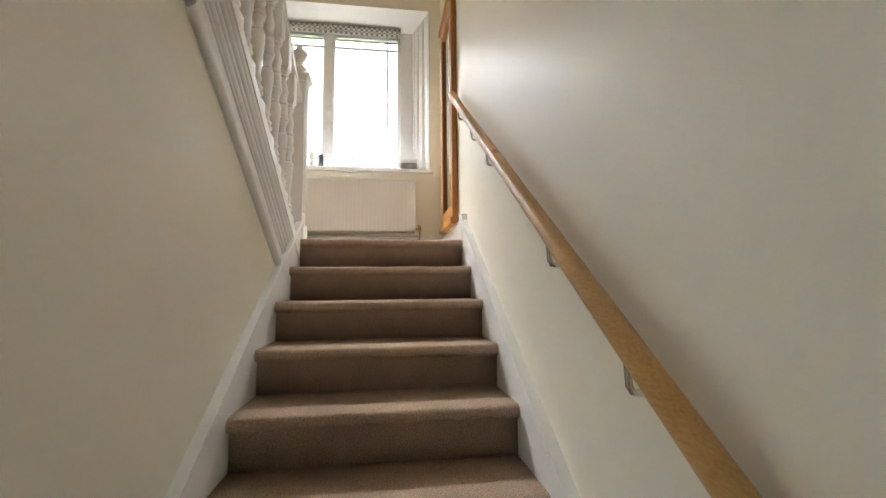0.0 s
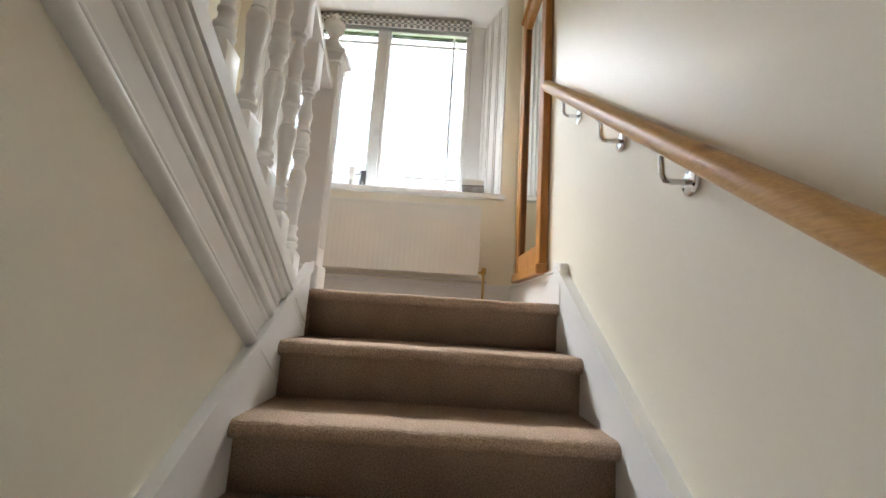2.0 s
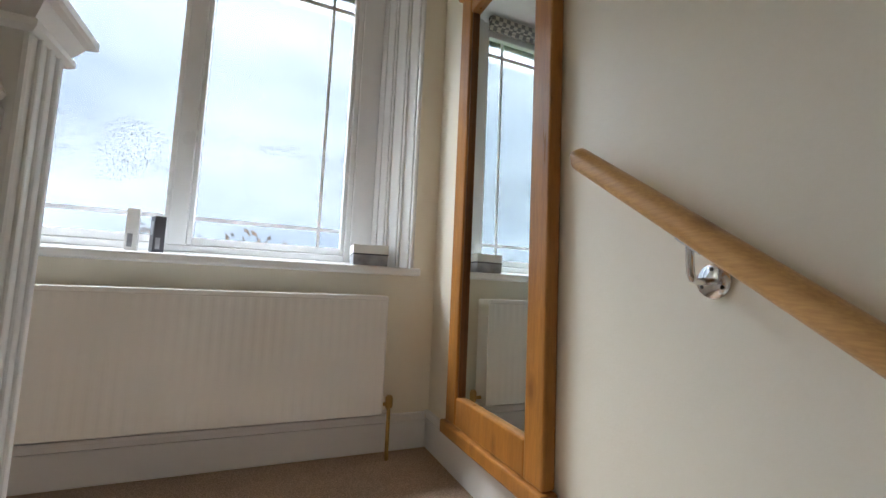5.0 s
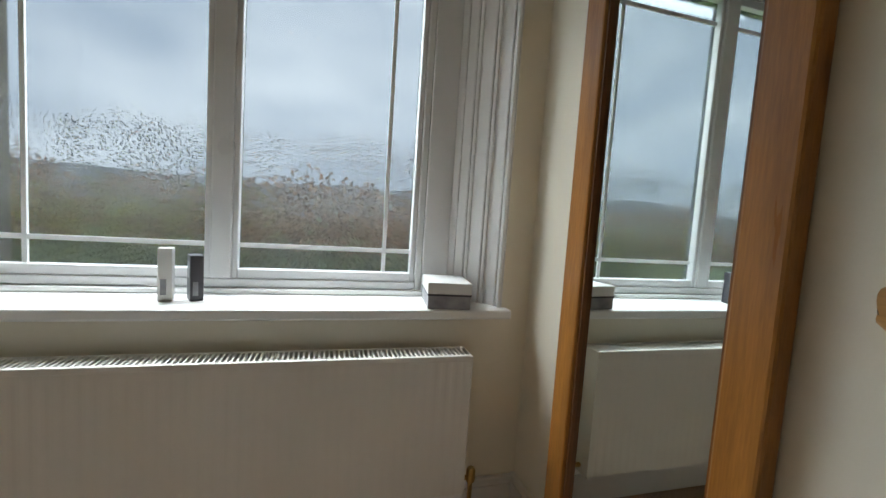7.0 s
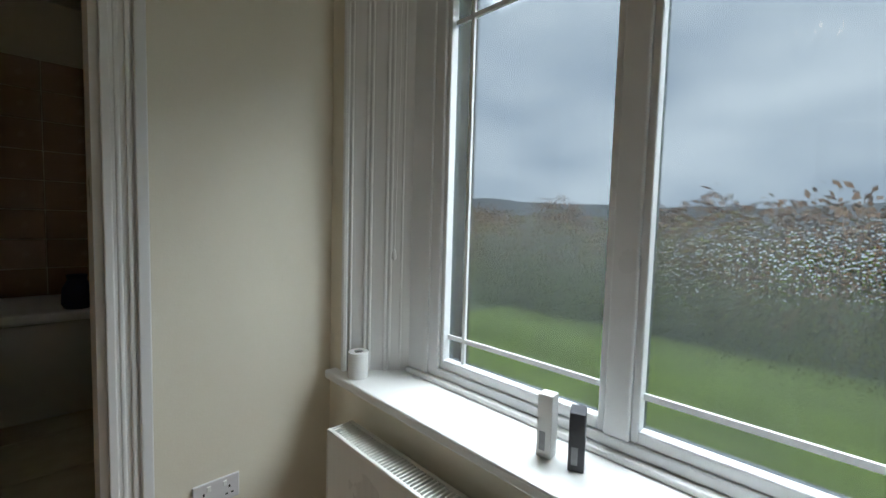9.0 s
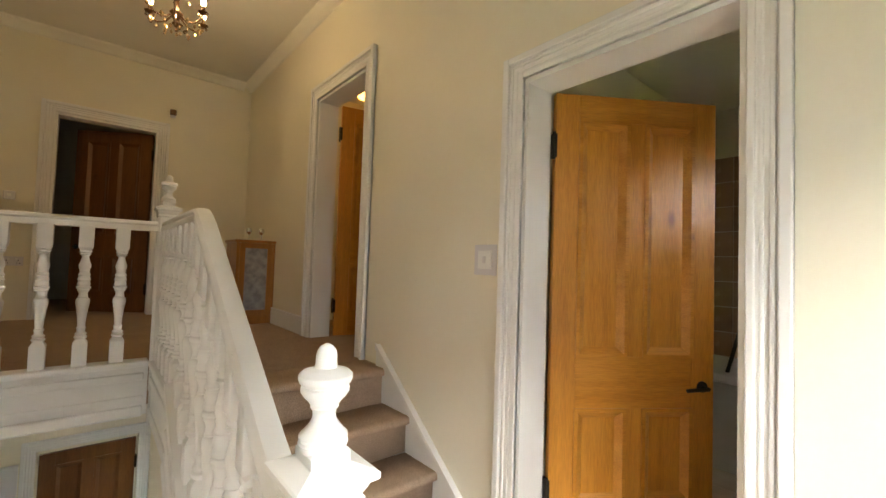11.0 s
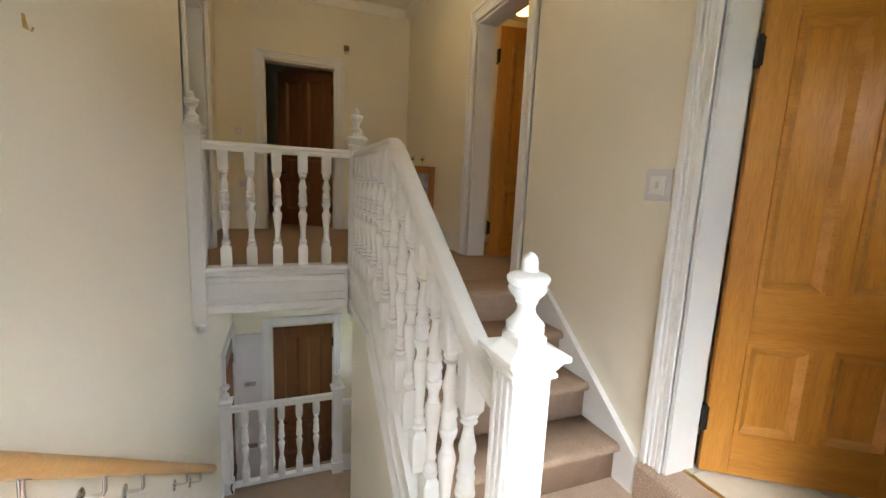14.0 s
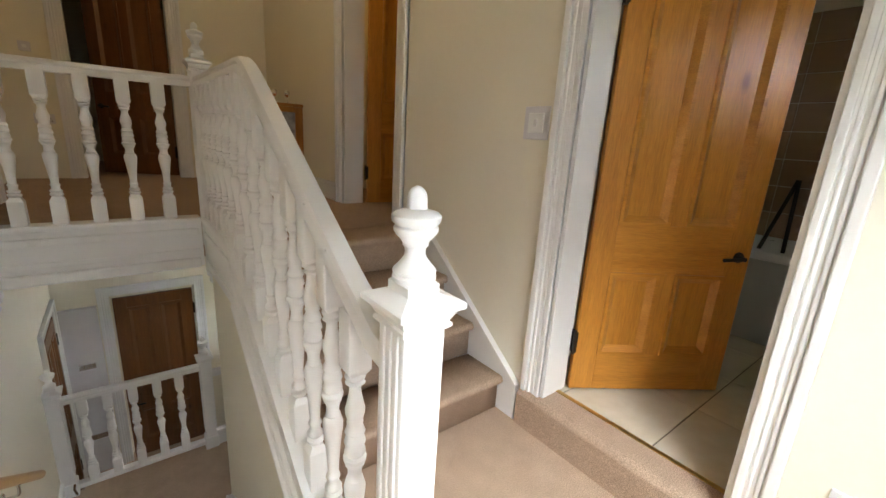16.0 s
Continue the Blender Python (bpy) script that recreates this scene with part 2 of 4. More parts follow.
# ---- mesh helpers ----
def finish(name, bm, mat, smooth=False, angle=40):
    me = bpy.data.meshes.new(name)
    bmesh.ops.recalc_face_normals(bm, faces=bm.faces)
    if smooth:
        for f in bm.faces:
            f.smooth = True
        for e in bm.edges:
            if len(e.link_faces) == 2 and e.calc_face_angle(0) > radians(angle):
                e.smooth = False
    bm.to_mesh(me)
    bm.free()
    me.materials.append(mat)
    return new(name, me)


def part(name, bm, mat, parent=None, label="", smooth=False):
    ob = finish(name, bm, mat, smooth)
    if parent is not None:
        ob.parent = parent
    if label:
        ob["label"] = label
    return ob


def empty(name, m, label, category, group="", kind=""):
    ob = new(name)
    ob.empty_display_size = 0.05
    ob.matrix_world = m
    return tagged(ob, label, category, group, kind)


def cuboid(bm, a, b, bevel=0.0, m=None, segments=2):
    r = bmesh.ops.create_cube(bm, size=1)
    vs = r["verts"]
    lo = [min(a[i], b[i]) for i in range(3)]
    hi = [max(a[i], b[i]) for i in range(3)]
    for v in vs:
        v.co = Vector([(lo[i] + hi[i]) / 2 + v.co[i] * (hi[i] - lo[i]) for i in range(3)])
    if bevel:
        es = list({e for v in vs for e in v.link_edges})
        r = bmesh.ops.bevel(bm, geom=es, offset=bevel, segments=segments, affect='EDGES', profile=0.5)
        vs = list({v for f in r["faces"] for v in f.verts} | {v for v in vs if v.is_valid})
    if m is not None:
        bmesh.ops.transform(bm, matrix=m, verts=vs)
    return bm


def solid(*boxes, bevel=0.0):
    bm = bmesh.new()
    for a, b in boxes:
        cuboid(bm, a, b, bevel)
    return bm


def extrude(bm, outline, axis, lo, hi):
    """A prism: the outline in the other two axes, from lo to hi along the axis."""
    def at(p, v):
        p = list(p)
        p.insert(axis, v)
        return Vector(p)
    one = [bm.verts.new(at(p, lo)) for p in outline]
    two = [bm.verts.new(at(p, hi)) for p in outline]
    bm.faces.new(one)
    bm.faces.new(two[::-1])
    for i in range(len(one)):
        j = (i + 1) % len(one)
        bm.faces.new((one[i], two[i], two[j], one[j]))
    return bm


def lathe(bm, rings, sides=14, m=None):
    """A turned shape from (radius, height) rings, with closed ends."""
    loops = []
    for r, z in rings:
        loops.append([bm.verts.new((r * math.cos(2 * math.pi * k / sides), r * math.sin(2 * math.pi * k / sides), z)) for k in range(sides)])
    for a, b in zip(loops, loops[1:]):
        for k in range(sides):
            j = (k + 1) % sides
            bm.faces.new((a[k], a[j], b[j], b[k]))
    bm.faces.new(loops[0][::-1])
    bm.faces.new(loops[-1])
    if m is not None:
        bmesh.ops.transform(bm, matrix=m, verts=[v for loop in loops for v in loop])
    return bm


def tube(bm, points, radius, sides=8):
    """A round bar along a line of points."""
    pts = [Vector(p) for p in points]
    loops = []
    for i, p in enumerate(pts):
        d = (pts[min(i + 1, len(pts) - 1)] - pts[max(i - 1, 0)]).normalized()
        side = d.cross(Vector((0, 0, 1)))
        if side.length < 0.01:
            side = Vector((1, 0, 0))
        side.normalize()
        up = side.cross(d)
        loops.append([bm.verts.new(p + radius * (math.cos(2 * math.pi * k / sides) * side + math.sin(2 * math.pi * k / sides) * up)) for k in range(sides)])
    for a, b in zip(loops, loops[1:]):
        for k in range(sides):
            j = (k + 1) % sides
            bm.faces.new((a[k], a[j], b[j], b[k]))
    bm.faces.new(loops[0][::-1])
    bm.faces.new(loops[-1])
    return bm


def structure(name, bm, mat, label, category="wall"):
    return tagged(finish(name, bm, mat), label, category, kind="structure")


# ---- plan ----
XR, XL, YW = 1.03, -1.135, 1.20      # stair wall, door wall, window wall
ZU, ZLOW, ZDEEP = 0.81, -1.634, -2.45  # upper floor, lower landing, lower hall
ZC = 3.62                            # ceiling
YU, YD = -4.70, -4.55                # far walls, above and below
RISE, GOING = 0.1815, 0.278
LOW, HIGH = -2.8, 3.9

# window wall with its opening
structure("wall_window", solid(((XL - .15, YW, LOW), (-1.05, 1.42, HIGH)), ((.92, YW, LOW), (XR + .15, 1.42, HIGH)),
          ((-1.05, YW, LOW), (.92, 1.42, .775)), ((-1.05, YW, 2.39), (.92, 1.42, HIGH))), WALL, "cream painted wall around the landing window")
structure("wall_outer_stone", solid(((-1.55, 1.425, LOW), (-.775, 1.64, HIGH)), ((.665, 1.425, LOW), (2.2, 1.64, HIGH)),
          ((-.775, 1.425, LOW), (.665, 1.58, .74)), ((-.775, 1.425, 2.29), (.665, 1.64, HIGH))), STONE, "weathered stone outer wall around the window")
# stair wall with handrail, and the opening beyond the gallery
structure("wall_stair", solid(((XR, -2.36, LOW), (XR + .12, YW, HIGH)), ((XR, -3.14, 2.76), (XR + .12, -2.36, HIGH)),
          ((XR, -3.14, LOW), (XR + .12, -2.36, ZU - .02)), ((XR, -3.36, LOW), (XR + .12, -3.14, HIGH)), ((XR + .12, -3.36, ZU - .3), (XR + .24, YU, HIGH)),
          ((XR + .012, -3.36, LOW), (XR + .12, YD, ZU - .3))), WALL, "cream painted wall beside the stairs")
# door wall: bathroom door, upper room door
# the small hole at y -4.05 to -3.75 is added, unseen, to light the lower hall
structure("wall_doors", solid(((XL - .16, .49, LOW), (XL, YW, HIGH)), ((XL - .16, -.33, LOW), (XL, .49, .19)), ((XL - .16, -.33, 2.30), (XL, .49, HIGH)),
          ((XL - .16, -1.74, LOW), (XL, -.33, HIGH)), ((XL - .16, -2.57, LOW), (XL, -1.74, ZU - .01)), ((XL - .16, -2.57, 2.84), (XL, -1.74, HIGH)),
          ((XL - .16, -3.75, LOW), (XL, -2.57, HIGH)), ((XL - .16, YU, LOW), (XL, -4.05, HIGH)), ((XL - .16, -4.05, LOW), (XL, -3.75, -.82)), ((XL - .16, -4.05, -.55), (XL, -3.75, HIGH))), WALL, "cream painted wall with two door openings and an added unseen light opening")
# far wall above, with a door opening
structure("wall_far_upper", solid(((.64, YU - .14, ZU - .3), (1.75, YU, HIGH)), ((-1.35, YU - .14, ZU - .3), (-.2, YU, HIGH)), ((-.2, YU - .14, 2.83), (.64, YU, HIGH))),
          WALL, "cream end wall of the upper landing")
structure("wall_far_lower", solid(((.60, YD - .14, LOW), (XR + .3, YD, .5)), ((XL - .16, YD - .14, LOW), (-.17, YD, .5)), ((-.17, YD - .14, -.40), (.60, YD, .5))),
          WALL, "cream end wall of the lower hall")
structure("ceiling", solid(((XL - .2, YU - .2, ZC), (XR + .35, YW + .1, ZC + .1))), CEIL, "white painted ceiling of the stairwell", "ceiling")
# coving along the ceiling
cv = bmesh.new()
extrude(cv, [(XL, ZC), (XL, ZC - .09), (XL + .02, ZC - .085), (XL + .05, ZC - .05), (XL + .085, ZC - .02), (XL + .09, ZC)], 1, YU, YW)
structure("trim_coving_door_wall", cv, CEIL, "white plaster coving along the ceiling", "coving")
cv = bmesh.new()
extrude(cv, [(XR, ZC), (XR, ZC - .09), (XR - .02, ZC - .085), (XR - .05, ZC - .05), (XR - .085, ZC - .02), (XR - .09, ZC)], 1, -3.36, YW)
structure("trim_coving_stair_wall", cv, CEIL, "white plaster coving along the ceiling", "coving")
cv = bmesh.new()
extrude(cv, [(YU, ZC), (YU, ZC - .09), (YU + .02, ZC - .085), (YU + .05, ZC - .05), (YU + .085, ZC - .02), (YU + .09, ZC)], 0, XL + .09, XR + .12)
structure("trim_coving_far_wall", cv, CEIL, "white plaster coving along the far wall", "coving")

# floors
structure("floor_half_landing", solid(((XL, -.60, -.22), (-.1, YW, 0)), ((-.1, .03, -.22), (XR, YW, -.001))), CARPET, "beige carpet of the half landing", "floor")
structure("floor_upper", solid(((XL - .16, -2.25, .56), (-.11, -1.36, ZU)), ((XL - .16, YU - .14, .56), (XR + .12, -2.25, ZU))), CARPET, "beige carpet of the upper landing", "floor")
structure("ceiling_lower", solid(((XL, YD, .50), (XR, -2.26, .555))), CEIL, "cream ceiling under the upper landing", "ceiling")
structure("floor_lower_landing", solid(((XL, -3.25, -1.8), (XR, -2.20, ZLOW))), CARPET, "beige carpet of the lower landing", "floor")
# added out of view to block sky light from below the stairs
structure("wall_under_landing", solid(((XL, -3.25, LOW), (XR, -3.15, -1.8)), ((XL - .2, YU, LOW - .1), (XR + .3, YW, LOW))), WALL, "unseen wall and slab blocking light under the lower landing")
structure("floor_lower_hall", solid(((XL, YD - .14, ZDEEP - .1), (XR, -3.25, ZDEEP))), CARPET, "beige carpet of the lower hall", "floor")

# partition between the flights, under the sloping string
ZS = lambda y: -.195 + .67 * (-.455 - y)     # underside of the string
pw = bmesh.new()
extrude(pw, [(-.02, LOW), (-.02, ZS(-.02)), (-1.48, ZS(-1.48)), (-2.14, .515), (-2.14, LOW)], 0, -.095, -.027)
structure("wall_partition", pw, WALL, "cream painted partition between the two flights")
structure("wall_under_stairs", solid(((XL, -2.14, LOW), (-.095, -2.08, .56))), WALL, "cream wall closing the space under the stairs")

# closed string of the upper flight, with mouldings, facing the lower flight
def string_band(off_lo, off_hi, x0, x1):
    bm = bmesh.new()
    line = lambda y, o: ZS(y) + o
    extrude(bm, [(-.055, line(-.055, off_lo)), (-.055, line(-.055, off_hi)), (-1.46, line(-1.46, off_hi)), (-1.46, line(-1.46, off_lo))], 0, x0, x1)
    return bm

well_string = empty("stair_string", pose(0, 0, 0), "white moulded closed string carrying the balusters", "stair string", kind="structure")
part("string_board", string_band(0, .34, -.10, -.018), WHITE, well_string)
def moulded_band(lo, hi, base, bulge, n=7):
    """A rounded moulding that runs up the string between two offsets."""
    bm = bmesh.new()
    prof = [(-.03, lo)] + [(base + (bulge - base) * math.sin(math.pi * k / n) ** .7, lo + (hi - lo) * k / n) for k in range(n + 1)] + [(-.03, hi)]
    ends = [[bm.verts.new((x, y, ZS(y) + o)) for x, o in prof] for y in (-.055, -1.46)]
    m = len(prof)
    for k in range(m):
        bm.faces.new((ends[0][k], ends[0][(k + 1) % m], ends[1][(k + 1) % m], ends[1][k]))
    bm.faces.new(ends[0][::-1])
    bm.faces.new(ends[1])
    return bm


for lo, hi, base, bulge in ((-.006, .040, -.016, .002), (.040, .060, -.017, -.010), (.128, .146, -.017, -.010), (.146, .186, -.016, -.001), (.222, .242, -.017, -.009), (.272, .300, -.016, -.004), (.300, .336, -.012, .003)):
    part("moulding", moulded_band(lo, hi, base, bulge), WHITE, well_string, smooth=True)
part("cap", string_band(.335, .392, -.115, .005), WHITE, well_string)
# level string along the edge of the upper landing, and the gallery fascia
part("string_board", solid(((-.10, -2.2, .51), (-.018, -1.46, .80))), WHITE, well_string)
part("cap", solid(((-.115, -2.2, .80), (.005, -1.42, .828)), bevel=.008), WHITE, well_string)
part("moulding", solid(((-.03, -2.2, .505), (-.004, -1.46, .555)), bevel=.006), WHITE, well_string)
part("moulding", solid(((-.03, -2.2, .69), (-.006, -1.46, .735)), bevel=.006), WHITE, well_string)
fascia = empty("gallery_fascia", pose(0, -2.25, 0), "white moulded fascia at the edge of the upper landing", "fascia", kind="structure")
part("board", solid(((0, 0, .515), (XR - .093, .042, .80))), WHITE, fascia)
part("cap", solid(((.0, -.05, .80), (XR - .09, .07, .832)), bevel=.01), WHITE, fascia)
part("moulding", solid(((.02, .045, .51), (XR - .09, .075, .575)), bevel=.012), WHITE, fascia)
part("moulding", solid(((.02, .045, .60), (XR - .09, .057, .63)), bevel=.005), WHITE, fascia)
part("moulding", solid(((.02, .045, .72), (XR - .09, .066, .765)), bevel=.009), WHITE, fascia)

# ---- balustrade pieces ----
def baluster_mesh(height, half=.033):
    """Square foot and head, turned between."""
    bm = bmesh.new()
    foot, head = .18 * height, .175 * height
    sh = .3 * half
    cuboid(bm, (-half, -half, 0), (half, half, foot - sh), .004)
    cuboid(bm, (-half, -half, height - head + sh), (half, half, height), .004)
    for z0, z1 in ((foot - sh - .002, foot + sh), (height - head + sh + .002, height - head - sh)):   # chamfered shoulders
        loops = [[bm.verts.new((sx * q, sy * q, z)) for sx, sy in ((1, 1), (-1, 1), (-1, -1), (1, -1))] for q, z in ((half * .98, z0), (half * .6, z1))]
        for k in range(4):
            bm.faces.new((loops[0][k], loops[0][(k + 1) % 4], loops[1][(k + 1) % 4], loops[1][k]))
        bm.faces.new(loops[1])
    prof = ((0, .80), (.015, .6), (.03, .86), (.045, .9), (.058, .62), (.068, .80), (.082, .82), (.094, .58), (.125, .55), (.135, .68), (.146, .66), (.152, .52), (.2, .55), (.28, .66),
            (.36, .83), (.41, .94), (.44, .95), (.462, .84), (.472, .66), (.48, .74), (.49, .62), (.515, .60), (.54, .68), (.553, .86), (.565, .80), (.575, .98), (.592, 1.0), (.602, .78),
            (.615, .92), (.635, .84), (.655, .76), (.665, .92), (.685, .84), (.705, .72), (.715, .88), (.735, .76), (.75, .62), (.762, .72), (.772, .66), (.80, .80), (.825, .84), (.86, .68), (.90, .52), (.925, .48),
            (.94, .56), (.95, .84), (.962, .62), (.975, .86), (.988, .84), (1, .7))
    span = height - foot - head
    lathe(bm, [(half * r, foot + span * z) for z, r in prof], 14)
    me = bpy.data.meshes.new("baluster")
    bmesh.ops.recalc_face_normals(bm, faces=bm.faces)
    for f in bm.faces:
        f.smooth = True
    for e in bm.edges:
        if len(e.link_faces) == 2 and e.calc_face_angle(0) > radians(50):
            e.smooth = False
    bm.to_mesh(me)
    bm.free()
    me.materials.append(WHITE)
    return me


def newel(x, y, z0, top, half=.05, cap=.078, drop=False, tip=.185):
    """A square newel with fluted faces, moulded cap and turned finial."""
    post = empty("newel_post", pose(x, y, z0), "white painted square newel post with a turned urn finial", "newel post", "newel posts of the stairs")
    h = top - z0
    bm = bmesh.new()
    cuboid(bm, (-half, -half, 0), (half, half, h - .02), .006)
    part("shaft", bm, WHITE, post)
    for sx, sy in ((1, 0), (-1, 0)):
        bm = bmesh.new()
        for o in (-.026, .0, .026):
            if sx:
                cuboid(bm, (sx * half - .004, o - .006, .2), (sx * (half + .005), o + .006, h - .05), .003)
            else:
                cuboid(bm, (o - .006, sy * half - .004, .2), (o + .006, sy * (half + .002), h - .05), .003)
        part("reeding", bm, WHITE, post)
    if not drop:
        bm = bmesh.new()
        cuboid(bm, (-half - .012, -half - .012, 0), (min(half + .012, XR - .004 - x), half + .012, .125), .008)
        part("plinth", bm, WHITE, post)
    bm = bmesh.new()
    rings = ((half + .003, h - .062), (half + .009, h - .056), (half + .009, h - .048), (half + .004, h - .044), (half + .010, h - .034), (cap - .012, h - .022), (cap - .004, h - .018), (cap, h - .014), (cap, h - .003),
             (cap - .004, h), (half * .76, h + .013), (half * .74, h + .014), (half * .74, h + .032), (half * .66, h + .036))
    loops = [[bm.verts.new((sx * r, sy * r, z)) for sx, sy in ((1, 1), (-1, 1), (-1, -1), (1, -1))] for r, z in rings]
    for a, b in zip(loops, loops[1:]):
        for k in range(4):
            bm.faces.new((a[k], a[(k + 1) % 4], b[(k + 1) % 4], b[k]))
    bm.faces.new(loops[0][::-1])
    bm.faces.new(loops[-1])
    part("cap", bm, WHITE, post)
    k = tip / .185
    bm = bmesh.new()
    lathe(bm, [(r * half / .05, h + .032 + (z - .022) * k) for r, z in ((.040, .022), (.044, .030), (.045, .036), (.041, .040), (.044, .044), (.044, .049), (.039, .054), (.030, .064), (.023, .074), (.0205, .084),
               (.0215, .092), (.026, .098), (.025, .102), (.030, .110), (.039, .119), (.044, .127), (.044, .134), (.040, .138), (.046, .143), (.049, .150), (.049, .157), (.043, .163), (.030, .167),
               (.021, .170), (.0195, .178), (.0195, .190), (.0175, .200), (.012, .208), (.003, .213))], 22)
    part("finial", bm, WHITE, post, smooth=True)
    if drop:
        bm = bmesh.new()
        lathe(bm, [(.012, -.075), (.028, -.065), (.035, -.045), (.028, -.025), (.045, -.01), (.047, .002)], 16)
        part("pendant", bm, WHITE, post, smooth=True)
    return post


NX, NY = -.058, .105
newel(NX, NY, -.02, 1.085)
newel(-.058, -2.25, .44, 1.755, half=.045, cap=.07, drop=True, tip=.17)
newel(XR - .047, -2.25, .44, 1.755, half=.045, cap=.07, drop=True, tip=.17)
newel(-.058, -3.25, ZLOW, ZLOW + .97, half=.045, cap=.068, tip=.15)
newel(XR - .047, -3.25, ZLOW, ZLOW + .97, half=.045, cap=.068, tip=.15)


def rail_profile(w=.033, h=.03):
    return [(-w, -h), (w, -h), (w, -h * .3), (w * .8, 0), (w, h * .35), (w * .8, h * .85), (w * .4, h), (-w * .4, h), (-w * .8, h * .85), (-w, h * .35), (-w * .8, 0), (-w, -h * .3)]


def sweep(bm, path, outline):
    """The outline (sideways, up) carried along a path in the plane x = constant or along x."""
    pts = [Vector(p) for p in path]
    loops = []
    for i, p in enumerate(pts):
        d = (pts[min(i + 1, len(pts) - 1)] - pts[max(i - 1, 0)]).normalized()
        side = d.cross(Vector((0, 0, 1))).normalized()
        up = side.cross(d)
        loops.append([bm.verts.new(p + side * a + up * b) for a, b in outline])
    for a, b in zip(loops, loops[1:]):
        for k in range(len(a)):
            j = (k + 1) % len(a)
            bm.faces.new((a[k], a[j], b[j], b[k]))
    bm.faces.new(loops[0][::-1])
    bm.faces.new(loops[-1])
    return bm


# balustrade of the upper flight
RT = lambda y: 1.03 + .652 * (-.125 - y)       # top of the sloping rail
stair_bal = empty("stair_balustrade", pose(-.055, 0, 0), "white turned balusters under a moulded handrail beside the stairs", "balustrade")
path = [(0, .06, RT(-.1) - .09), (0, -.02, RT(-.1) - .075), (0, -.10, RT(-.14) - .05), (0, -.18, RT(-.18) - .03), (0, -.5, RT(-.5) - .03), (0, -1.0, RT(-1.0) - .03), (0, -1.07, RT(-1.06) - .031), (0, -1.13, 1.632), (0, -1.2, 1.635), (0, -2.21, 1.635)]
part("handrail", sweep(bmesh.new(), path, rail_profile()), WHITE, stair_bal, smooth=True)
y = -.147
step = .1525
while y > -2.16:
    bottom = ZS(y) + .355 if y > -1.45 else .826
    top = (RT(y) - .06) if y < -.16 else RT(y) - .09
    if y < -1.08:
        top = 1.606
    ob = new("baluster", baluster_mesh(top - bottom + .02))
    ob.parent = stair_bal
    ob.location = (0, y, bottom - .01)
    y -= step

gallery_mesh = baluster_mesh(1.606 - .83 + .012)
gallery = empty("gallery_balustrade", pose(0, -2.25, 0), "white balustrade across the edge of the upper landing", "balustrade")
part("handrail", sweep(bmesh.new(), [(-.02, 0, 1.635), (XR - .085, 0, 1.635)], rail_profile(.03, .03)), WHITE, gallery, smooth=True)
for x in (.815, .655, .487, .317, .155):
    ob = new("baluster", gallery_mesh)
    ob.parent = gallery
    ob.location = (x, 0, .828)

low_mesh = baluster_mesh(.76)
lower_bal = empty("lower_balustrade", pose(0, -3.25, ZLOW), "white balustrade at the edge of the lower landing", "balustrade")
part("handrail", sweep(bmesh.new(), [(-.015, 0, .87), (XR - .09, 0, .87)], rail_profile(.03, .03)), WHITE, lower_bal, smooth=True)
part("bottom_rail", solid(((-.015, -.03, .04), (XR - .09, .03, .085)), bevel=.006), WHITE, lower_bal)
for x in (.82, .66, .49, .32, .155):
    ob = new("baluster", low_mesh)
    ob.parent = lower_bal
    ob.location = (x, 0, .082)
side_bal = empty("side_balustrade", pose(0, -3.25, ZLOW), "white balustrade running on beside the lower landing", "balustrade")
part("handrail", sweep(bmesh.new(), [(XL, 0, .78), (-.1, 0, .78)], rail_profile(.03, .03)), WHITE, side_bal, smooth=True)
part("bottom_rail", solid(((XL, -.03, .0), (-.1, .03, .16)), bevel=.006), WHITE, side_bal)
low_short = baluster_mesh(.60)
for i in range(6):
    ob = new("baluster", low_short)
    ob.parent = side_bal
    ob.location = (-.25 - i * .16, 0, .158)


# ---- stairs ----
def step_mesh(width, going, rise, tail=.03):
    """One carpeted step: tread, rounded nosing and riser; the nose lies at y = 0, z = 0, the tread runs to +y."""
    r = .024
    out = [(going + tail, 0), (r * .4, .0)]
    for k in range(1, 8):
        a = radians(90 + k * 25)
        out.append((r * .4 + r * math.cos(a), -r + r * math.sin(a)))
    out += [(.022, -2 * r - .006), (.022, -rise), (going + tail, -rise)]
    bm = bmesh.new()
    n = 10
    rows = []
    for i in range(n + 1):
        rows.append([bm.verts.new((width * i / n, p[0], p[1] + .0015 * math.sin(i * 2.1 + p[0] * 30))) for p in out])
    for a, b in zip(rows, rows[1:]):
        for k in range(len(out)):
            j = (k + 1) % len(out)
            bm.faces.new((a[k], b[k], b[j], a[j]))
    bm.faces.new(rows[0])
    bm.faces.new(rows[-1][::-1])
    bmesh.ops.recalc_face_normals(bm, faces=bm.faces)
    for f in bm.faces:
        f.smooth = len(f.verts) == 4
    me = bpy.data.meshes.new("step")
    bm.to_mesh(me)
    bm.free()
    me.materials.append(CARPET)
    return me


lower_flight = empty("lower_staircase", pose(0, 0, 0), "straight flight of stairs covered in beige carpet", "stairs", kind="structure")
sm = step_mesh(1.004, GOING, RISE)
for i in range(9):
    ob = new("step", sm)
    ob.parent = lower_flight
    ob.location = (-.002, -GOING * i, -RISE * i + (.004 if i == 0 else 0))
upper_flight = empty("upper_staircase", pose(0, 0, 0), "short flight of beige carpeted stairs to the upper landing", "stairs", kind="structure")
sm = step_mesh(1.0, .255, ZU / 4, .02)
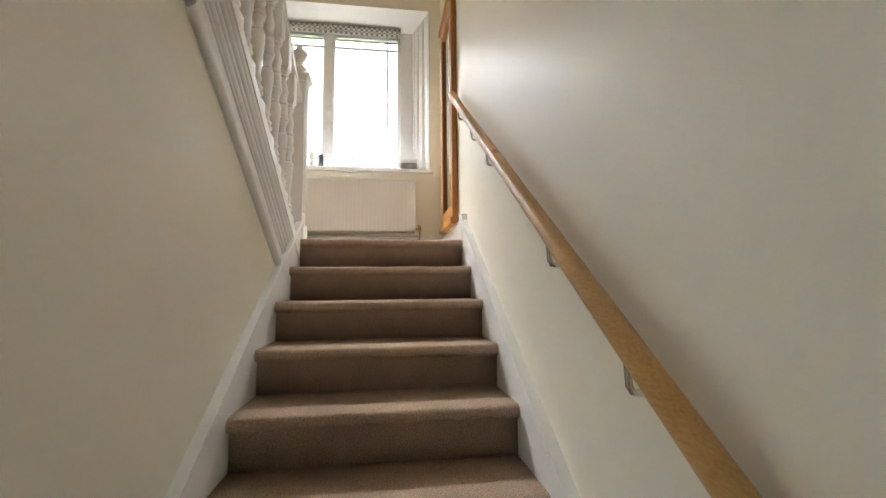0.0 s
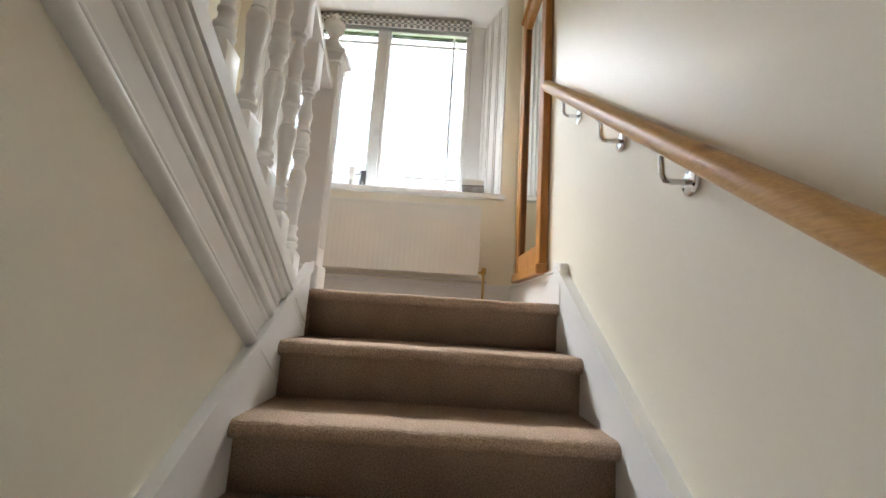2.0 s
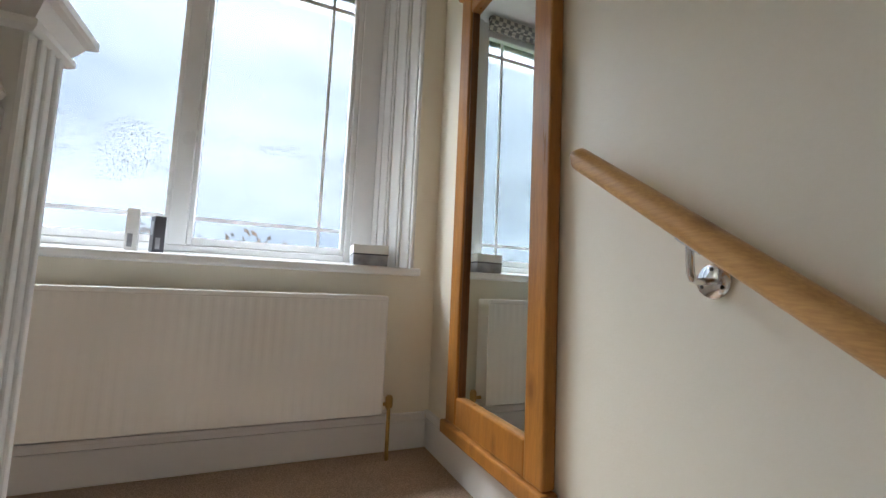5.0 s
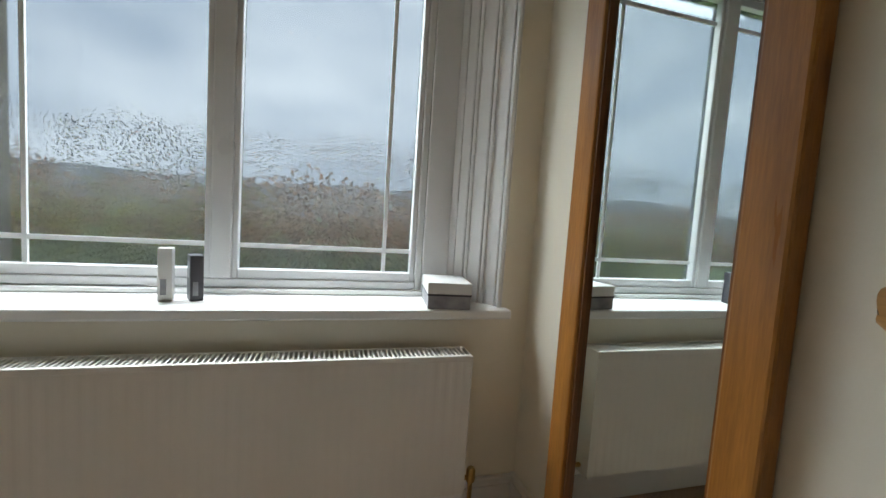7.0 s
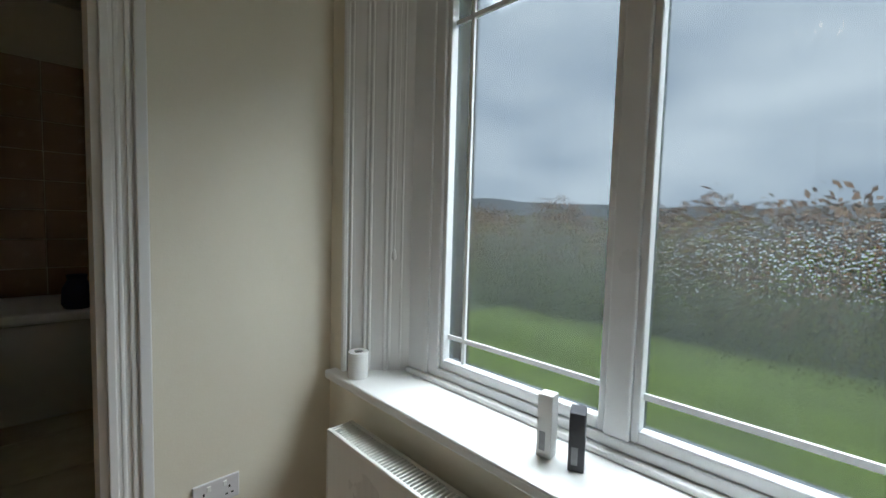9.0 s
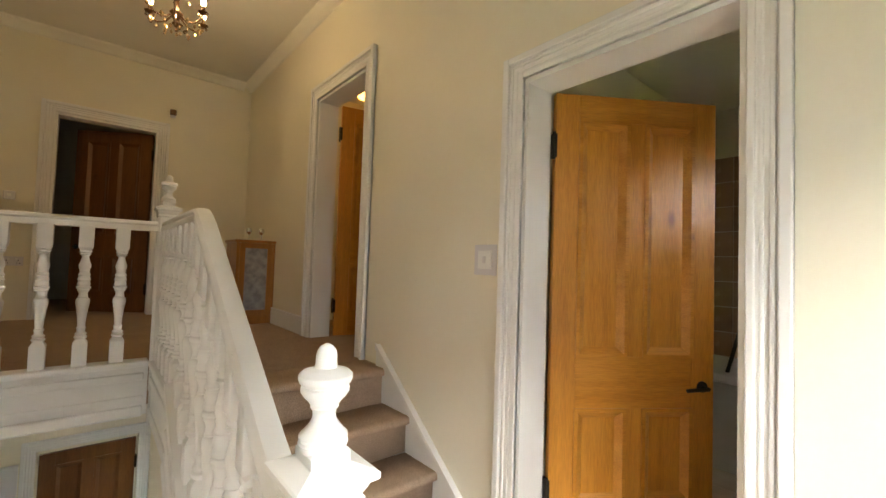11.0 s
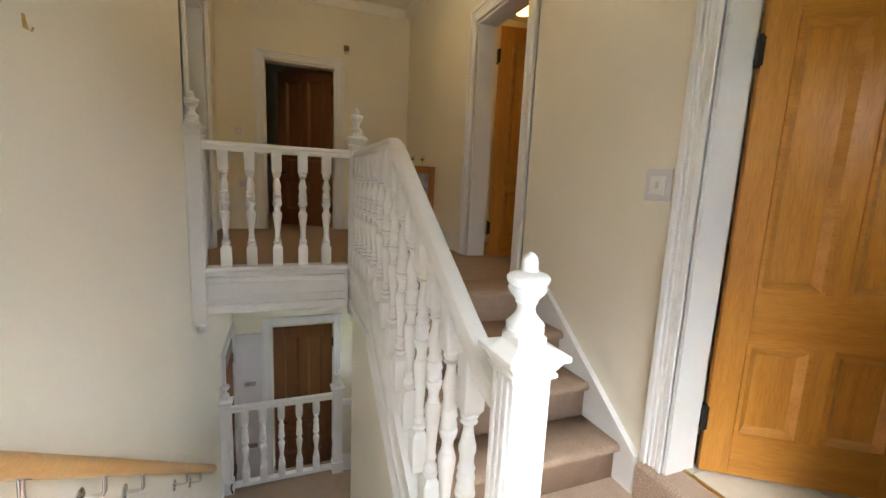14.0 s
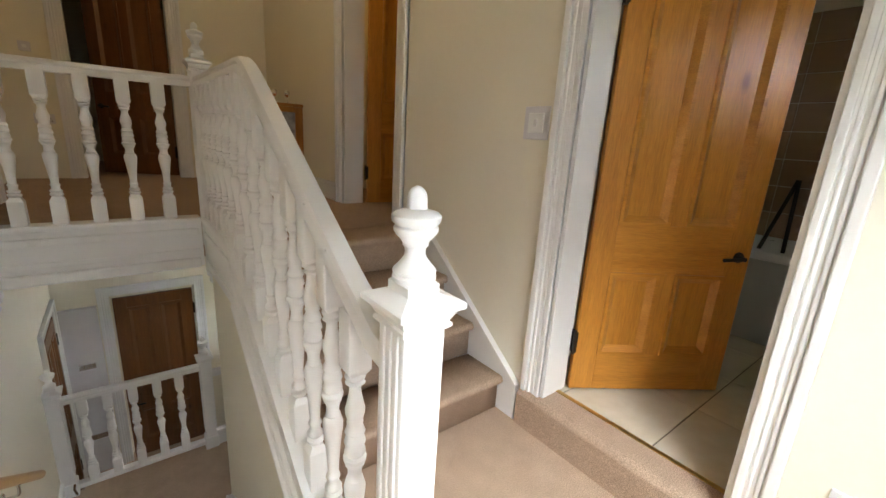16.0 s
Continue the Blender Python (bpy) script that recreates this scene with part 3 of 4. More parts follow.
for i in range(4):
    ob = new("step", sm)
    ob.parent = upper_flight
    ob.matrix_local = pose(-.105, -.56 - .255 * i - (.02 if i == 3 else 0), ZU / 4 * (i + 1) + (.004 if i == 3 else 0), 0, 0, 180)

# wall strings and skirtings
def wall_string(name, x0, x1, line, y0, y1, tail, label):
    bm = bmesh.new()
    extrude(bm, [(y0, line(y0) - .45), (y0, line(y0)), (y1, line(y1)), (y1, line(y1) - .45)], 0, x0, x1)
    ob = empty(name, pose(0, 0, 0), label, "stair string", kind="structure")
    part("board", bm, WHITE, ob)
    xm = x1 if abs(x1) < abs(x0) else x0
    s = 1 if xm < .5 else -1
    bm = bmesh.new()
    extrude(bm, [(y0, line(y0) - .03), (y0, line(y0) + .006), (y1, line(y1) + .006), (y1, line(y1) - .03)], 0, xm - .002, xm + s * .010)
    part("bead", bm, WHITE, ob)
    return ob


LS = lambda y: .145 + .655 * (y - .0)
wall_string("trim_stair_string_wall", XR, .998, LS, -2.30, .055, 0, "white painted string along the stair wall")
wall_string("trim_stair_string_partition", -.027, .0, lambda y: LS(y) - .02, -2.14, -.03, 0, "white painted string along the partition")
wall_string("trim_stair_string_upper", XL, XL + .028, lambda y: .175 + .76 * (-.425 - y), -1.44, -.455, 0, "white painted string beside the upper flight")


def skirting(name, a, b, h, normal, z=0.0):
    """A moulded skirting board from a to b in plan, its back on the wall, facing normal."""
    a, b, n = Vector(a), Vector(b), Vector(normal)
    ob = empty(name, pose(0, 0, z), "white painted moulded skirting board", "skirting", kind="structure")
    for lo, hi, d in ((0, h - .035, .018), (h - .035, h - .014, .013), (h - .014, h, .02)):
        p, q = a, b + n * d
        part("board" if lo == 0 else "moulding", solid(((p.x, p.y, lo), (q.x, q.y, hi)), bevel=.003), WHITE, ob)
    return ob


skirting("baseboard_window", (XL + .02, YW), (XR - .02, YW), .155, (0, -1))
skirting("baseboard_stair_wall", (XR, .055), (XR, YW), .16, (-1, 0))
skirting("baseboard_door_wall", (XL, .62), (XL, YW - .02), .16, (1, 0))
skirting("baseboard_upper_door_wall", (XL, YU), (XL, -2.70), .16, (1, 0), ZU)
skirting("baseboard_upper_far", (-.32, YU), (XL + .02, YU), .16, (0, 1), ZU)
skirting("baseboard_lower_stair_wall", (XR, -3.2), (XR, -2.3), .16, (-1, 0), ZLOW)
part("block", solid(((.994, -.02, .0), (XR, .075, .172)), bevel=.006), WHITE, bpy.data.objects["baseboard_stair_wall"])


# ---- doors ----
def architrave(name, axis, wall, lo, hi, z0, z1, side, width=.115, label="white painted moulded door architrave"):
    """Moulded surround of an opening from lo to hi along the other axis, on a wall face, facing side."""
    ob = empty(name, pose(0, 0, 0), label, "door frame", kind="structure")
    def bar(u0, u1, za, zb, depth, d0=0.0):
        w0, w1 = wall + side * d0, wall + side * depth
        if axis == 0:
            return solid(((w0, u0, za), (w1, u1, zb)), bevel=.004)
        return solid(((u0, w0, za), (u1, w1, zb)), bevel=.004)
    for s, edge in ((-1, lo), (1, hi)):
        for a, b, d in ((0, width, .016), (width - .03, width, .034), (width - .05, width - .036, .024), (.0, .022, .022), (.03, .042, .02)):
            part("upright" if d == .016 else "moulding", bar(edge + s * a, edge + s * b, z0, z1 + b, d), WHITE, ob)
    for a, b, d in ((0, width, .0155), (width - .03, width, .0335), (width - .05, width - .036, .0235), (.0, .022, .0215), (.03, .042, .0195)):
        part("head" if d == .0155 else "moulding", bar(lo - a * .98, hi + a * .98, z1 + a, z1 + b, d), WHITE, ob)
    return ob


def lining(name, axis, w0, w1, lo, hi, z0, z1):
    ob = empty(name, pose(0, 0, 0), "white painted door lining", "door frame", kind="structure")
    t = .022
    for a, b, za, zb in ((lo - .002, lo + t, z0, z1), (hi - t, hi + .002, z0, z1), (lo + t, hi - t, z1 - t, z1 + .002)):
        part("jamb", solid(((w0, a, za), (w1, b, zb))) if axis == 0 else solid(((a, w0, za), (b, w1, zb))), WHITE, ob)
    return ob


def panel_door(m, width, height, mat_v, mat_h, label, handle=True, face=1):
    """A four-panel door; hinge edge at the origin, leaf along +x, thickness about y = 0."""
    door = empty("panel_door", m, label, "door")
    t = .02
    st = .115
    mid0, mid1 = .302 * height, .302 * height + .235
    muntin = .085
    for a, b in ((0, st), (width - st, width)):
        part("stile", solid(((a, -t, 0), (b, t, height)), bevel=.003), mat_v, door)
    for a, b in ((.0, .2), (mid0, mid1), (height - .12, height)):
        part("rail", solid(((st, -t, a), (width - st, t, b)), bevel=.002), mat_h, door)
    c = width / 2
    for a, b in ((.2, mid0), (mid1, height - .12)):
        part("muntin", solid(((c - muntin / 2, -t, a), (c + muntin / 2, t, b)), bevel=.002), mat_v, door)
        for u0, u1 in ((st, c - muntin / 2), (c + muntin / 2, width - st)):
            p = part("panel", solid(((u0, -.006, a), (u1, .006, b))), mat_v, door)
            for s in (-1, 1):
                bm = bmesh.new()
                w = .042
                y_out, y_in = s * (t + .009), s * .007
                outer = [(u0 - .004, a - .004), (u1 + .004, a - .004), (u1 + .004, b + .004), (u0 - .004, b + .004)]
                mid = [(u0 + .012, a + .012), (u1 - .012, a + .012), (u1 - .012, b - .012), (u0 + .012, b - .012)]
                inner = [(u0 + w, a + w), (u1 - w, a + w), (u1 - w, b - w), (u0 + w, b - w)]
                loops = [[bm.verts.new((x, yy, z)) for x, z in ring] for ring, yy in ((outer, s * t * .6), (outer, y_out), (mid, y_out), (inner, y_in))]
                for q, r in zip(loops, loops[1:]):
                    for k in range(4):
                        bm.faces.new((q[k], q[(k + 1) % 4], r[(k + 1) % 4], r[k]))
                part("moulding", bm, mat_h, p)
    if handle:
        for s in (-1, 1):
            bm = bmesh.new()
            lathe(bm, [(.026, 0), (.026, .006), (.010, .010), (.010, .045)], 14, Matrix.Translation((width - .06, s * t, mid0 + .1)) @ pose(0, 0, 0, -90 * s))
            tube(bm, [(width - .06, s * (t + .045), mid0 + .1), (width - .10, s * (t + .05), mid0 + .1), (width - .165, s * (t + .045), mid0 + .094)], .009)
            part("handle", bm, IRON, door, "dark iron lever handle", smooth=True)
    for z in (.20, height - .30):
        bm = bmesh.new()
        cuboid(bm, (-.016, -t - .006, z), (.006, t + .001, z + .11), .002)
        lathe(bm, [(.008, z - .008), (.008, z + .118)], 8, Matrix.Translation((-.008, t * face, 0)))
        part("hinge", bm, IRON, door, "dark iron butt hinge")
    return door


BZ = .2
architrave("door_1_frame", 0, XL, -.325, .488, BZ, 2.29, 1, .105)
lining("door_1_lining", 0, XL - .17, XL + .001, -.33, .49, BZ, 2.29)
ang = math.degrees(math.atan2(.445, -.66))
panel_door(pose(-1.318, -.298, BZ + .012, 0, 0, ang), .79, 2.055, PINE_V, PINE_H, "open waxed pine four-panel door to the bathroom", face=-1)
architrave("door_2_frame", 0, XL, -2.57, -1.74, ZU, 2.84, 1)
lining("door_2_lining", 0, XL - .17, XL + .001, -2.57, -1.74, ZU, 2.84)
panel_door(pose(-1.325, -2.52, ZU + .01, 0, 0, 168), .78, 2.0, PINE_V, PINE_H, "open waxed pine door into an upper room")
architrave("door_3_frame", 1, YU, -.2, .64, ZU, 2.83, 1, .1)
lining("door_3_lining", 1, YU - .15, YU + .001, -.2, .64, ZU, 2.83)
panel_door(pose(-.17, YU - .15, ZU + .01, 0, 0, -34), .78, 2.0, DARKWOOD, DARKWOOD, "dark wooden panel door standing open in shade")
architrave("door_4_frame", 0, XR, -3.14, -2.36, ZU, 2.76, -1, .11)
lining("door_4_lining", 0, XR - .001, XR + .13, -3.14, -2.36, ZU, 2.76)
architrave("door_5_frame", 1, YD, -.17, .60, ZDEEP, -.40, 1, .1)
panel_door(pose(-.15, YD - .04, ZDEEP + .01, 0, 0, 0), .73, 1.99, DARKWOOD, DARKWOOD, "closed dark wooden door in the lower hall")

# ---- bathroom ----
# the hole at x -2.05 to -1.87 is added out of view to brighten the room
structure("wall_bathroom", solid(((-3.7, -.5, LOW), (-3.6, 1.42, HIGH)), ((-3.6, -.6, LOW), (XL - .16, -.5, HIGH)), ((-3.6, 1.30, LOW), (-2.05, 1.42, HIGH)), ((-1.87, 1.30, LOW), (XL - .16, 1.42, HIGH)), ((-2.05, 1.30, LOW), (-1.87, 1.42, 1.9)), ((-2.05, 1.30, 2.1), (-1.87, 1.42, HIGH))), WALL, "plain walls of the bathroom with an added unseen light opening")
structure("ceiling_bathroom", solid(((-3.7, -.6, 2.80), (XL - .16, 1.42, 2.9))), CEIL, "white bathroom ceiling", "ceiling")
bath_floor = structure("floor_bathroom", solid(((-3.6, -.5, .1), (-1.235, 1.3, BZ - .004))), GROUT, "cream tiled bathroom floor with dark joints", "floor")
# carpeted step in front of the bathroom
bs = bmesh.new()
pr = [(-1.245, .0), (-1.245, BZ), (-1.13, BZ)]
for k in range(1, 7):
    a = radians(90 - k * 15)
    pr.append((-1.125 + .035 * math.cos(a), BZ - .035 + .035 * math.sin(a)))
pr += [(-1.095, .12), (-1.10, .0)]
extrude(bs, pr, 1, -.325, .485)
extrude(bs, [(XL + .002, .0), (XL + .002, BZ - .002), (-1.125, BZ - .002), (-1.098, BZ - .03), (-1.098, 0)], 1, -.44, -.325)
extrude(bs, [(XL + .002, .0), (XL + .002, BZ - .002), (-1.125, BZ - .002), (-1.098, BZ - .03), (-1.098, 0)], 1, .485, .60)
tagged(finish("doorway_step", bs, CARPET, True), "beige carpeted step up to the bathroom doorway", "step", kind="structure")
tagged(finish("threshold_strip", solid(((-1.262, -.325, BZ - .003), (-1.24, .485, BZ + .005)), bevel=.002), BRASS), "worn brass threshold strip at the tiled floor", "threshold strip", kind="structure")
tub = empty("bathtub", pose(-3.22, .45, BZ), "white bathtub with a pale grey-green panel", "bathtub")
part("panel", solid(((-.30, -.93, 0), (.36, .83, .56)), bevel=.01), CERAMIC, tub)
part("rim", solid(((-.33, -.94, .56), (.39, .84, .62)), bevel=.02), UPVC, tub)
walls_tile = empty("wall_bathroom_tiling", pose(-3.595, 0, BZ), "tan glazed wall tiles around the bath", "wall tiles", kind="structure")
t_me = bpy.data.meshes.new("tile")
bm = solid(((0, .002, .002), (.012, .298, .198)), bevel=.002)
bm.to_mesh(t_me)
bm.free()
t_me.materials.append(TANTILE)
for i in range(6):
    for j in range(11):
        ob = new("tile", t_me)
        ob.parent = walls_tile
        ob.location = (0, -.5 + i * .3, j * .2)
side_tiling = empty("wall_bathroom_side_tiling", pose(-3.58, 1.29, BZ, 0, 0, -90), "tan glazed wall tiles beside the bath", "wall tiles", kind="structure")
for i in range(4):
    for j in range(11):
        ob = new("tile", t_me)
        ob.parent = side_tiling
        ob.location = (-.003, i * .3 + .02, j * .2)
bag = empty("toiletries_bag", pose(-2.92, .52, BZ + .62), "dark blue cloth bag on the edge of the bath", "bag")
bm = bmesh.new()
lathe(bm, [(.06, 0), (.075, .03), (.07, .12), (.045, .17), (.05, .2)], 12)
part("body", bm, NAVY, bag, smooth=True)
stick = empty("folding_stand", pose(-2.92, .02, BZ + .62), "dark folded A-shaped stand on the bath rim", "stand")
bm = bmesh.new()
tube(bm, [(0, -.07, 0), (.0, .04, .46)], .012)
part("leg", bm, IRON, stick)
bm = bmesh.new()
tube(bm, [(0, .06, 0), (.0, .045, .46)], .012)
part("leg", bm, IRON, stick)

# ---- upper rooms behind the doors ----
structure("wall_upper_room", solid(((-3.4, -3.6, ZU - .1), (-3.3, -1.2, HIGH)), ((-3.3, -3.6, ZU - .1), (XL - .16, -3.5, HIGH)), ((-3.3, -1.3, ZU - .1), (XL - .16, -1.2, HIGH))), WALL, "plain walls of an upper room")
structure("floor_upper_room", solid(((-3.3, -3.5, .7), (XL - .16, -1.3, ZU - .005))), CARPET, "carpeted floor of an upper room", "floor")
structure("ceiling_upper_room", solid(((-3.4, -3.6, 3.3), (XL - .16, -1.2, 3.4))), CEIL, "ceiling of an upper room", "ceiling")
structure("wall_far_room", solid(((-1.2, -7.1, ZU - .1), (1.6, -7.0, 3.6)), ((-1.3, -7.0, ZU - .1), (-1.2, YU - .14, 3.6)), ((1.6, -7.0, ZU - .1), (1.7, YU - .14, 3.6))), WALL, "plain walls of the room at the end")
structure("floor_far_room", solid(((-1.2, -7.0, .7), (1.6, YU - .14, ZU - .005))), CARPET, "carpeted floor of the end room", "floor")
structure("ceiling_far_room", solid(((-1.3, -7.1, 3.4), (1.7, YU - .14, 3.5))), CEIL, "ceiling of the end room", "ceiling")
structure("wall_side_room", solid(((2.6, -3.5, ZU - .1), (2.7, -2.0, HIGH)), ((XR + .12, -3.34, ZU - .1), (2.6, -3.24, HIGH)), ((XR + .12, -2.1, ZU - .1), (2.6, -2.0, HIGH))), WALL, "plain walls of a side room")
structure("floor_side_room", solid(((XR + .12, -3.3, .7), (2.6, -2.05, ZU - .005))), CARPET, "carpeted floor of the side room", "floor")
structure("ceiling_side_room", solid(((XR + .12, -3.3, 3.4), (2.6, -2.05, 3.5))), CEIL, "ceiling of the side room", "ceiling")

# ---- window ----
win = empty("window_1", pose(0, 0, 0), "white two-light window with glazing bars and condensation", "window", kind="structure")
part("sill", solid(((-1.10, 1.155, .765), (.945, 1.42, .80)), bevel=.008), WHITE, win)
part("sill_back_strip", solid(((-.88, 1.385, .80), (.765, 1.42, .818)), bevel=.005), WHITE, win)
for x0, x1 in ((-1.05, -.88), (.92, .765)):
    s = 1 if x1 > x0 else -1
    bm = bmesh.new()
    extrude(bm, [(x0, YW + .003), (x1, 1.41), (x1, 1.42), (x0 - s * .001, 1.42), (x0 - s * .001, YW + .003)], 2, .80, 2.42)
    lin = part("lining", bm, WHITE, win)
    d = Vector((x1 - x0, .21)).normalized()
    nrm = Vector((d.y, -d.x)) * s
    for along, r in ((.010, .012), (.032, .006), (.088, .007), (.106, .007), (.166, .007), (.184, .007), (.228, .005)):
        p = Vector((x0, YW)) + d * along
        bm = bmesh.new()
        lathe(bm, [(r, .80), (r, 2.40)], 8, Matrix.Translation((p.x + nrm.x * .001, p.y + nrm.y * .001, 0)))
        part("bead", bm, WHITE, lin, smooth=True)
bm = bmesh.new()
extrude(bm, [(YW + .003, 2.39), (1.41, 2.27), (1.42, 2.30), (1.42, 2.42), (YW + .003, 2.42)], 0, -1.05, .92)
part("head_lining", bm, WHITE, win)
for x0, x1 in ((-.881, -.774), (.766, .664)):
    part("box_frame", solid(((x0, 1.402, .818), (x1, 1.424, 2.29)), bevel=.003), UPVC, win)
F0, F1 = 1.41, 1.48
for a, b in (((-.775, .818), (-.724, 2.285)), ((.637, .818), (.665, 2.285)), ((-.724, .818), (.637, .85)), ((-.724, 2.235), (.637, 2.285)), ((-.090, .85), (-.023, 2.235))):
    part("frame", solid(((a[0], F0, a[1]), (b[0], F1, b[1])), bevel=.005), UPVC, win)
for g0, g1 in ((-.724, -.090), (-.023, .637)):
    sash = part("sash", solid(((g0, 1.42, .85), (g0 + .020, F1 - .005, 2.235)), ((g1 - .020, 1.42, .85), (g1, F1 - .005, 2.235)),
                ((g0 + .020, 1.42, .85), (g1 - .020, F1 - .005, .884)), ((g0 + .020, 1.42, 2.195), (g1 - .020, F1 - .005, 2.235)), bevel=.004), UPVC, win)
    pane = part("pane", solid(((g0 + .016, 1.452, .88), (g1 - .016, 1.456, 2.2))), GLASS, win, "glass pane beaded with condensation")
    pane.visible_shadow = False
    xb = -.625 if g0 < -.5 else .515
    part("glazing_bar", solid(((xb - .007, 1.441, .884), (xb + .007, 1.451, 2.195))), UPVC, sash)
    for z in (.968, 2.10):
        part("glazing_bar", solid(((g0 + .020, 1.4415, z - .008), (g1 - .020, 1.4505, z + .008))), UPVC, sash)

blind = empty("roman_blind", pose(0, 0, 0), "raised roman blind in grey and cream checked cloth", "blind")
bm = bmesh.new()
for i in range(4):
    cuboid(bm, (-.70, 1.365 - .008 * i, 2.205 + .012 * i), (.645, 1.385, 2.225 + .018 * i), .005)
part("folds", bm, CHECK, blind)
part("head_rail", solid(((-.70, 1.355, 2.262), (.645, 1.388, 2.285)), bevel=.003), DARK, blind)
cord = empty("blind_cord", pose(-.86, 1.318, 0), "thin white blind cord with a knot hanging by the window", "cord")
bm = bmesh.new()
tube(bm, [(0, 0, 2.28), (.004, -.004, 1.9), (-.004, -.006, 1.5), (-.012, -.004, 1.28)], .0025, 6)
part("string", bm, WHITE, cord)
bm = bmesh.new()
lathe(bm, [(.003, 1.245), (.010, 1.255), (.008, 1.275), (.003, 1.29)], 10, Matrix.Translation((-.013, -.004, 0)))
part("knot", bm, WHITE, cord, smooth=True)

# things on the sill
roll = empty("paper_roll", pose(-.948, 1.212, .80), "white paper roll with a dark hollow core standing on the sill", "roll")
bm = bmesh.new()
lathe(bm, [(.034, 0), (.038, .002), (.038, .098), (.035, .10), (.020, .10), (.018, .099), (.018, .03)], 22)
part("paper", bm, CARD_W, roll, smooth=True)
# dark plug that paints the shade inside the hollow
bm = bmesh.new()
lathe(bm, [(.0175, .031), (.0175, .094)], 18)
part("core", bm, DARK, roll)


def carton(x, y, turn, size, mat, label, face):
    ob = empty("carton", pose(x, y, .80, 0, 0, turn), label, "box", "boxes on the sill")
    w, d, h = size
    part("body", solid(((-w / 2, -d / 2, 0), (w / 2, d / 2, h)), bevel=.0025), mat, ob)
    part("label", solid(((-w * .3, -d / 2 - .0008, h * .12), (w * .1, -d / 2 + .001, h * .42)), ((-w / 2 - .0008, -d * .3, h * .5), (-w / 2 + .001, d * .3, h * .86))), face, ob)
    return ob


carton(-.180, 1.285, 8, (.040, .040, .165), CARD_W, "tall narrow white carton on the window sill", CARD_G)
carton(-.102, 1.297, 24, (.038, .058, .145), CARD_D, "small charcoal and silver carton on the window sill", CARD_G)
wb = empty("flat_box", pose(.722, 1.257, .80, 0, 0, -7), "white lidded box with a grey banded side on the sill", "box")
part("base", solid(((-.075, -.095, 0), (.075, .095, .05)), bevel=.003), CARD_G, wb)
part("band", solid(((-.0765, -.0965, .046), (.0765, .0965, .052))), CARD_D, wb)
part("lid", solid(((-.077, -.097, .052), (.077, .097, .092)), bevel=.003), CARD_W, wb)

# radiator
rad = empty("radiator", pose(-.06, 0, 0), "white panel radiator under the window sill", "radiator")
RX = .825
bm = bmesh.new()
N = 48
front = []
for i in range(N * 4 + 1):
    u = -RX + 2 * RX * i / (N * 4)
    k = i % 4
    inset = .0007 if k in (1, 2) and 2 < i < N * 4 - 2 else 0
    front.append((u, 1.055 + inset))
extrude(bm, front + [(RX, 1.075), (-RX, 1.075)], 2, .20, .655)
part("front_panel", bm, RADI, rad)
part("back_panel", solid(((-RX, 1.135, .20), (RX, 1.15, .65)), bevel=.003), RADI, rad)
for s in (-1, 1):
    part("end_panel", solid(((s * RX, 1.052, .195), (s * (RX + .006), 1.152, .672)), bevel=.002), RADI, rad)
for a, b in (((-RX, 1.052, .655), (RX, 1.066, .674)), ((-RX, 1.138, .655), (RX, 1.152, .674))):
    part("top_edge", solid((a, b), bevel=.003), RADI, rad)
slat_me = bpy.data.meshes.new("slat")
bm = solid(((-.0028, 1.066, .660), (.0028, 1.138, .672)))
bm.to_mesh(slat_me)
bm.free()
slat_me.materials.append(RADI)
for i in range(110):
    ob = new("grille_slat", slat_me)
    ob.parent = rad
    ob.location = (-RX + .015 + i * (2 * RX - .03) / 109, 0, 0)
# dark filler block, its colour standing in for shade between the panels
part("painted_gap_shade", solid(((-RX + .003, 1.078, .21), (RX - .003, 1.132, .60))), DARK, rad)
for s in (-1, 1):
    bm = bmesh.new()
    tube(bm, [(s * (RX - .02), 1.10, .225), (s * (RX + .035), 1.10, .225), (s * (RX + .045), 1.10, .20), (s * (RX + .045), 1.10, .0)], .0085)
    lathe(bm, [(.014, .0), (.016, .01), (.016, .04), (.011, .05)], 12, Matrix.Translation((s * (RX + .045), 1.10, .21)))
    part("valve", bm, BRASS, rad, "brass valve with a copper tail", smooth=True)
pipe = empty("heating_pipe", pose(0, 0, 0), "grey heating pipe running along the skirting top", "pipe")
bm = bmesh.new()
tube(bm, [(-.98, 1.168, .172), (.84, 1.168, .172)], .010)
part("run", bm, RADI, pipe, smooth=True)

# ---- mirror on the stair wall ----
mir = empty("wall_mirror", pose(XR, 0, 0), "tall mirror in a varnished wooden frame", "mirror")
M0, M1, Z0, Z1 = .295, .915, .155, 1.95
for a, b in (((M0, Z0 + .05), (M0 + .088, Z1)), ((M1 - .088, Z0 + .05), (M1, Z1))):
    part("stile", solid(((-.045, a[0], a[1]), (-.002, b[0], b[1])), bevel=.007), PINE_Y, mir)
for a, b in ((Z0 + .05, Z0 + .155), (Z1 - .105, Z1)):
    part("rail", solid(((-.043, M0 + .088, a), (-.002, M1 - .088, b)), bevel=.006), PINE_Y, mir)
part("base_ledge", solid(((-.062, M0 - .015, Z0), (-.002, M1 + .015, Z0 + .05)), bevel=.008), PINE_Y, mir)
part("cornice", solid(((-.06, M0 - .015, Z1), (-.002, M1 + .015, Z1 + .035)), bevel=.008), PINE_Y, mir)
part("glass", solid(((-.022, M0 + .083, Z0 + .15), (-.012, M1 - .083, Z1 - .1))), MIRROR, mir, "clear mirror glass")
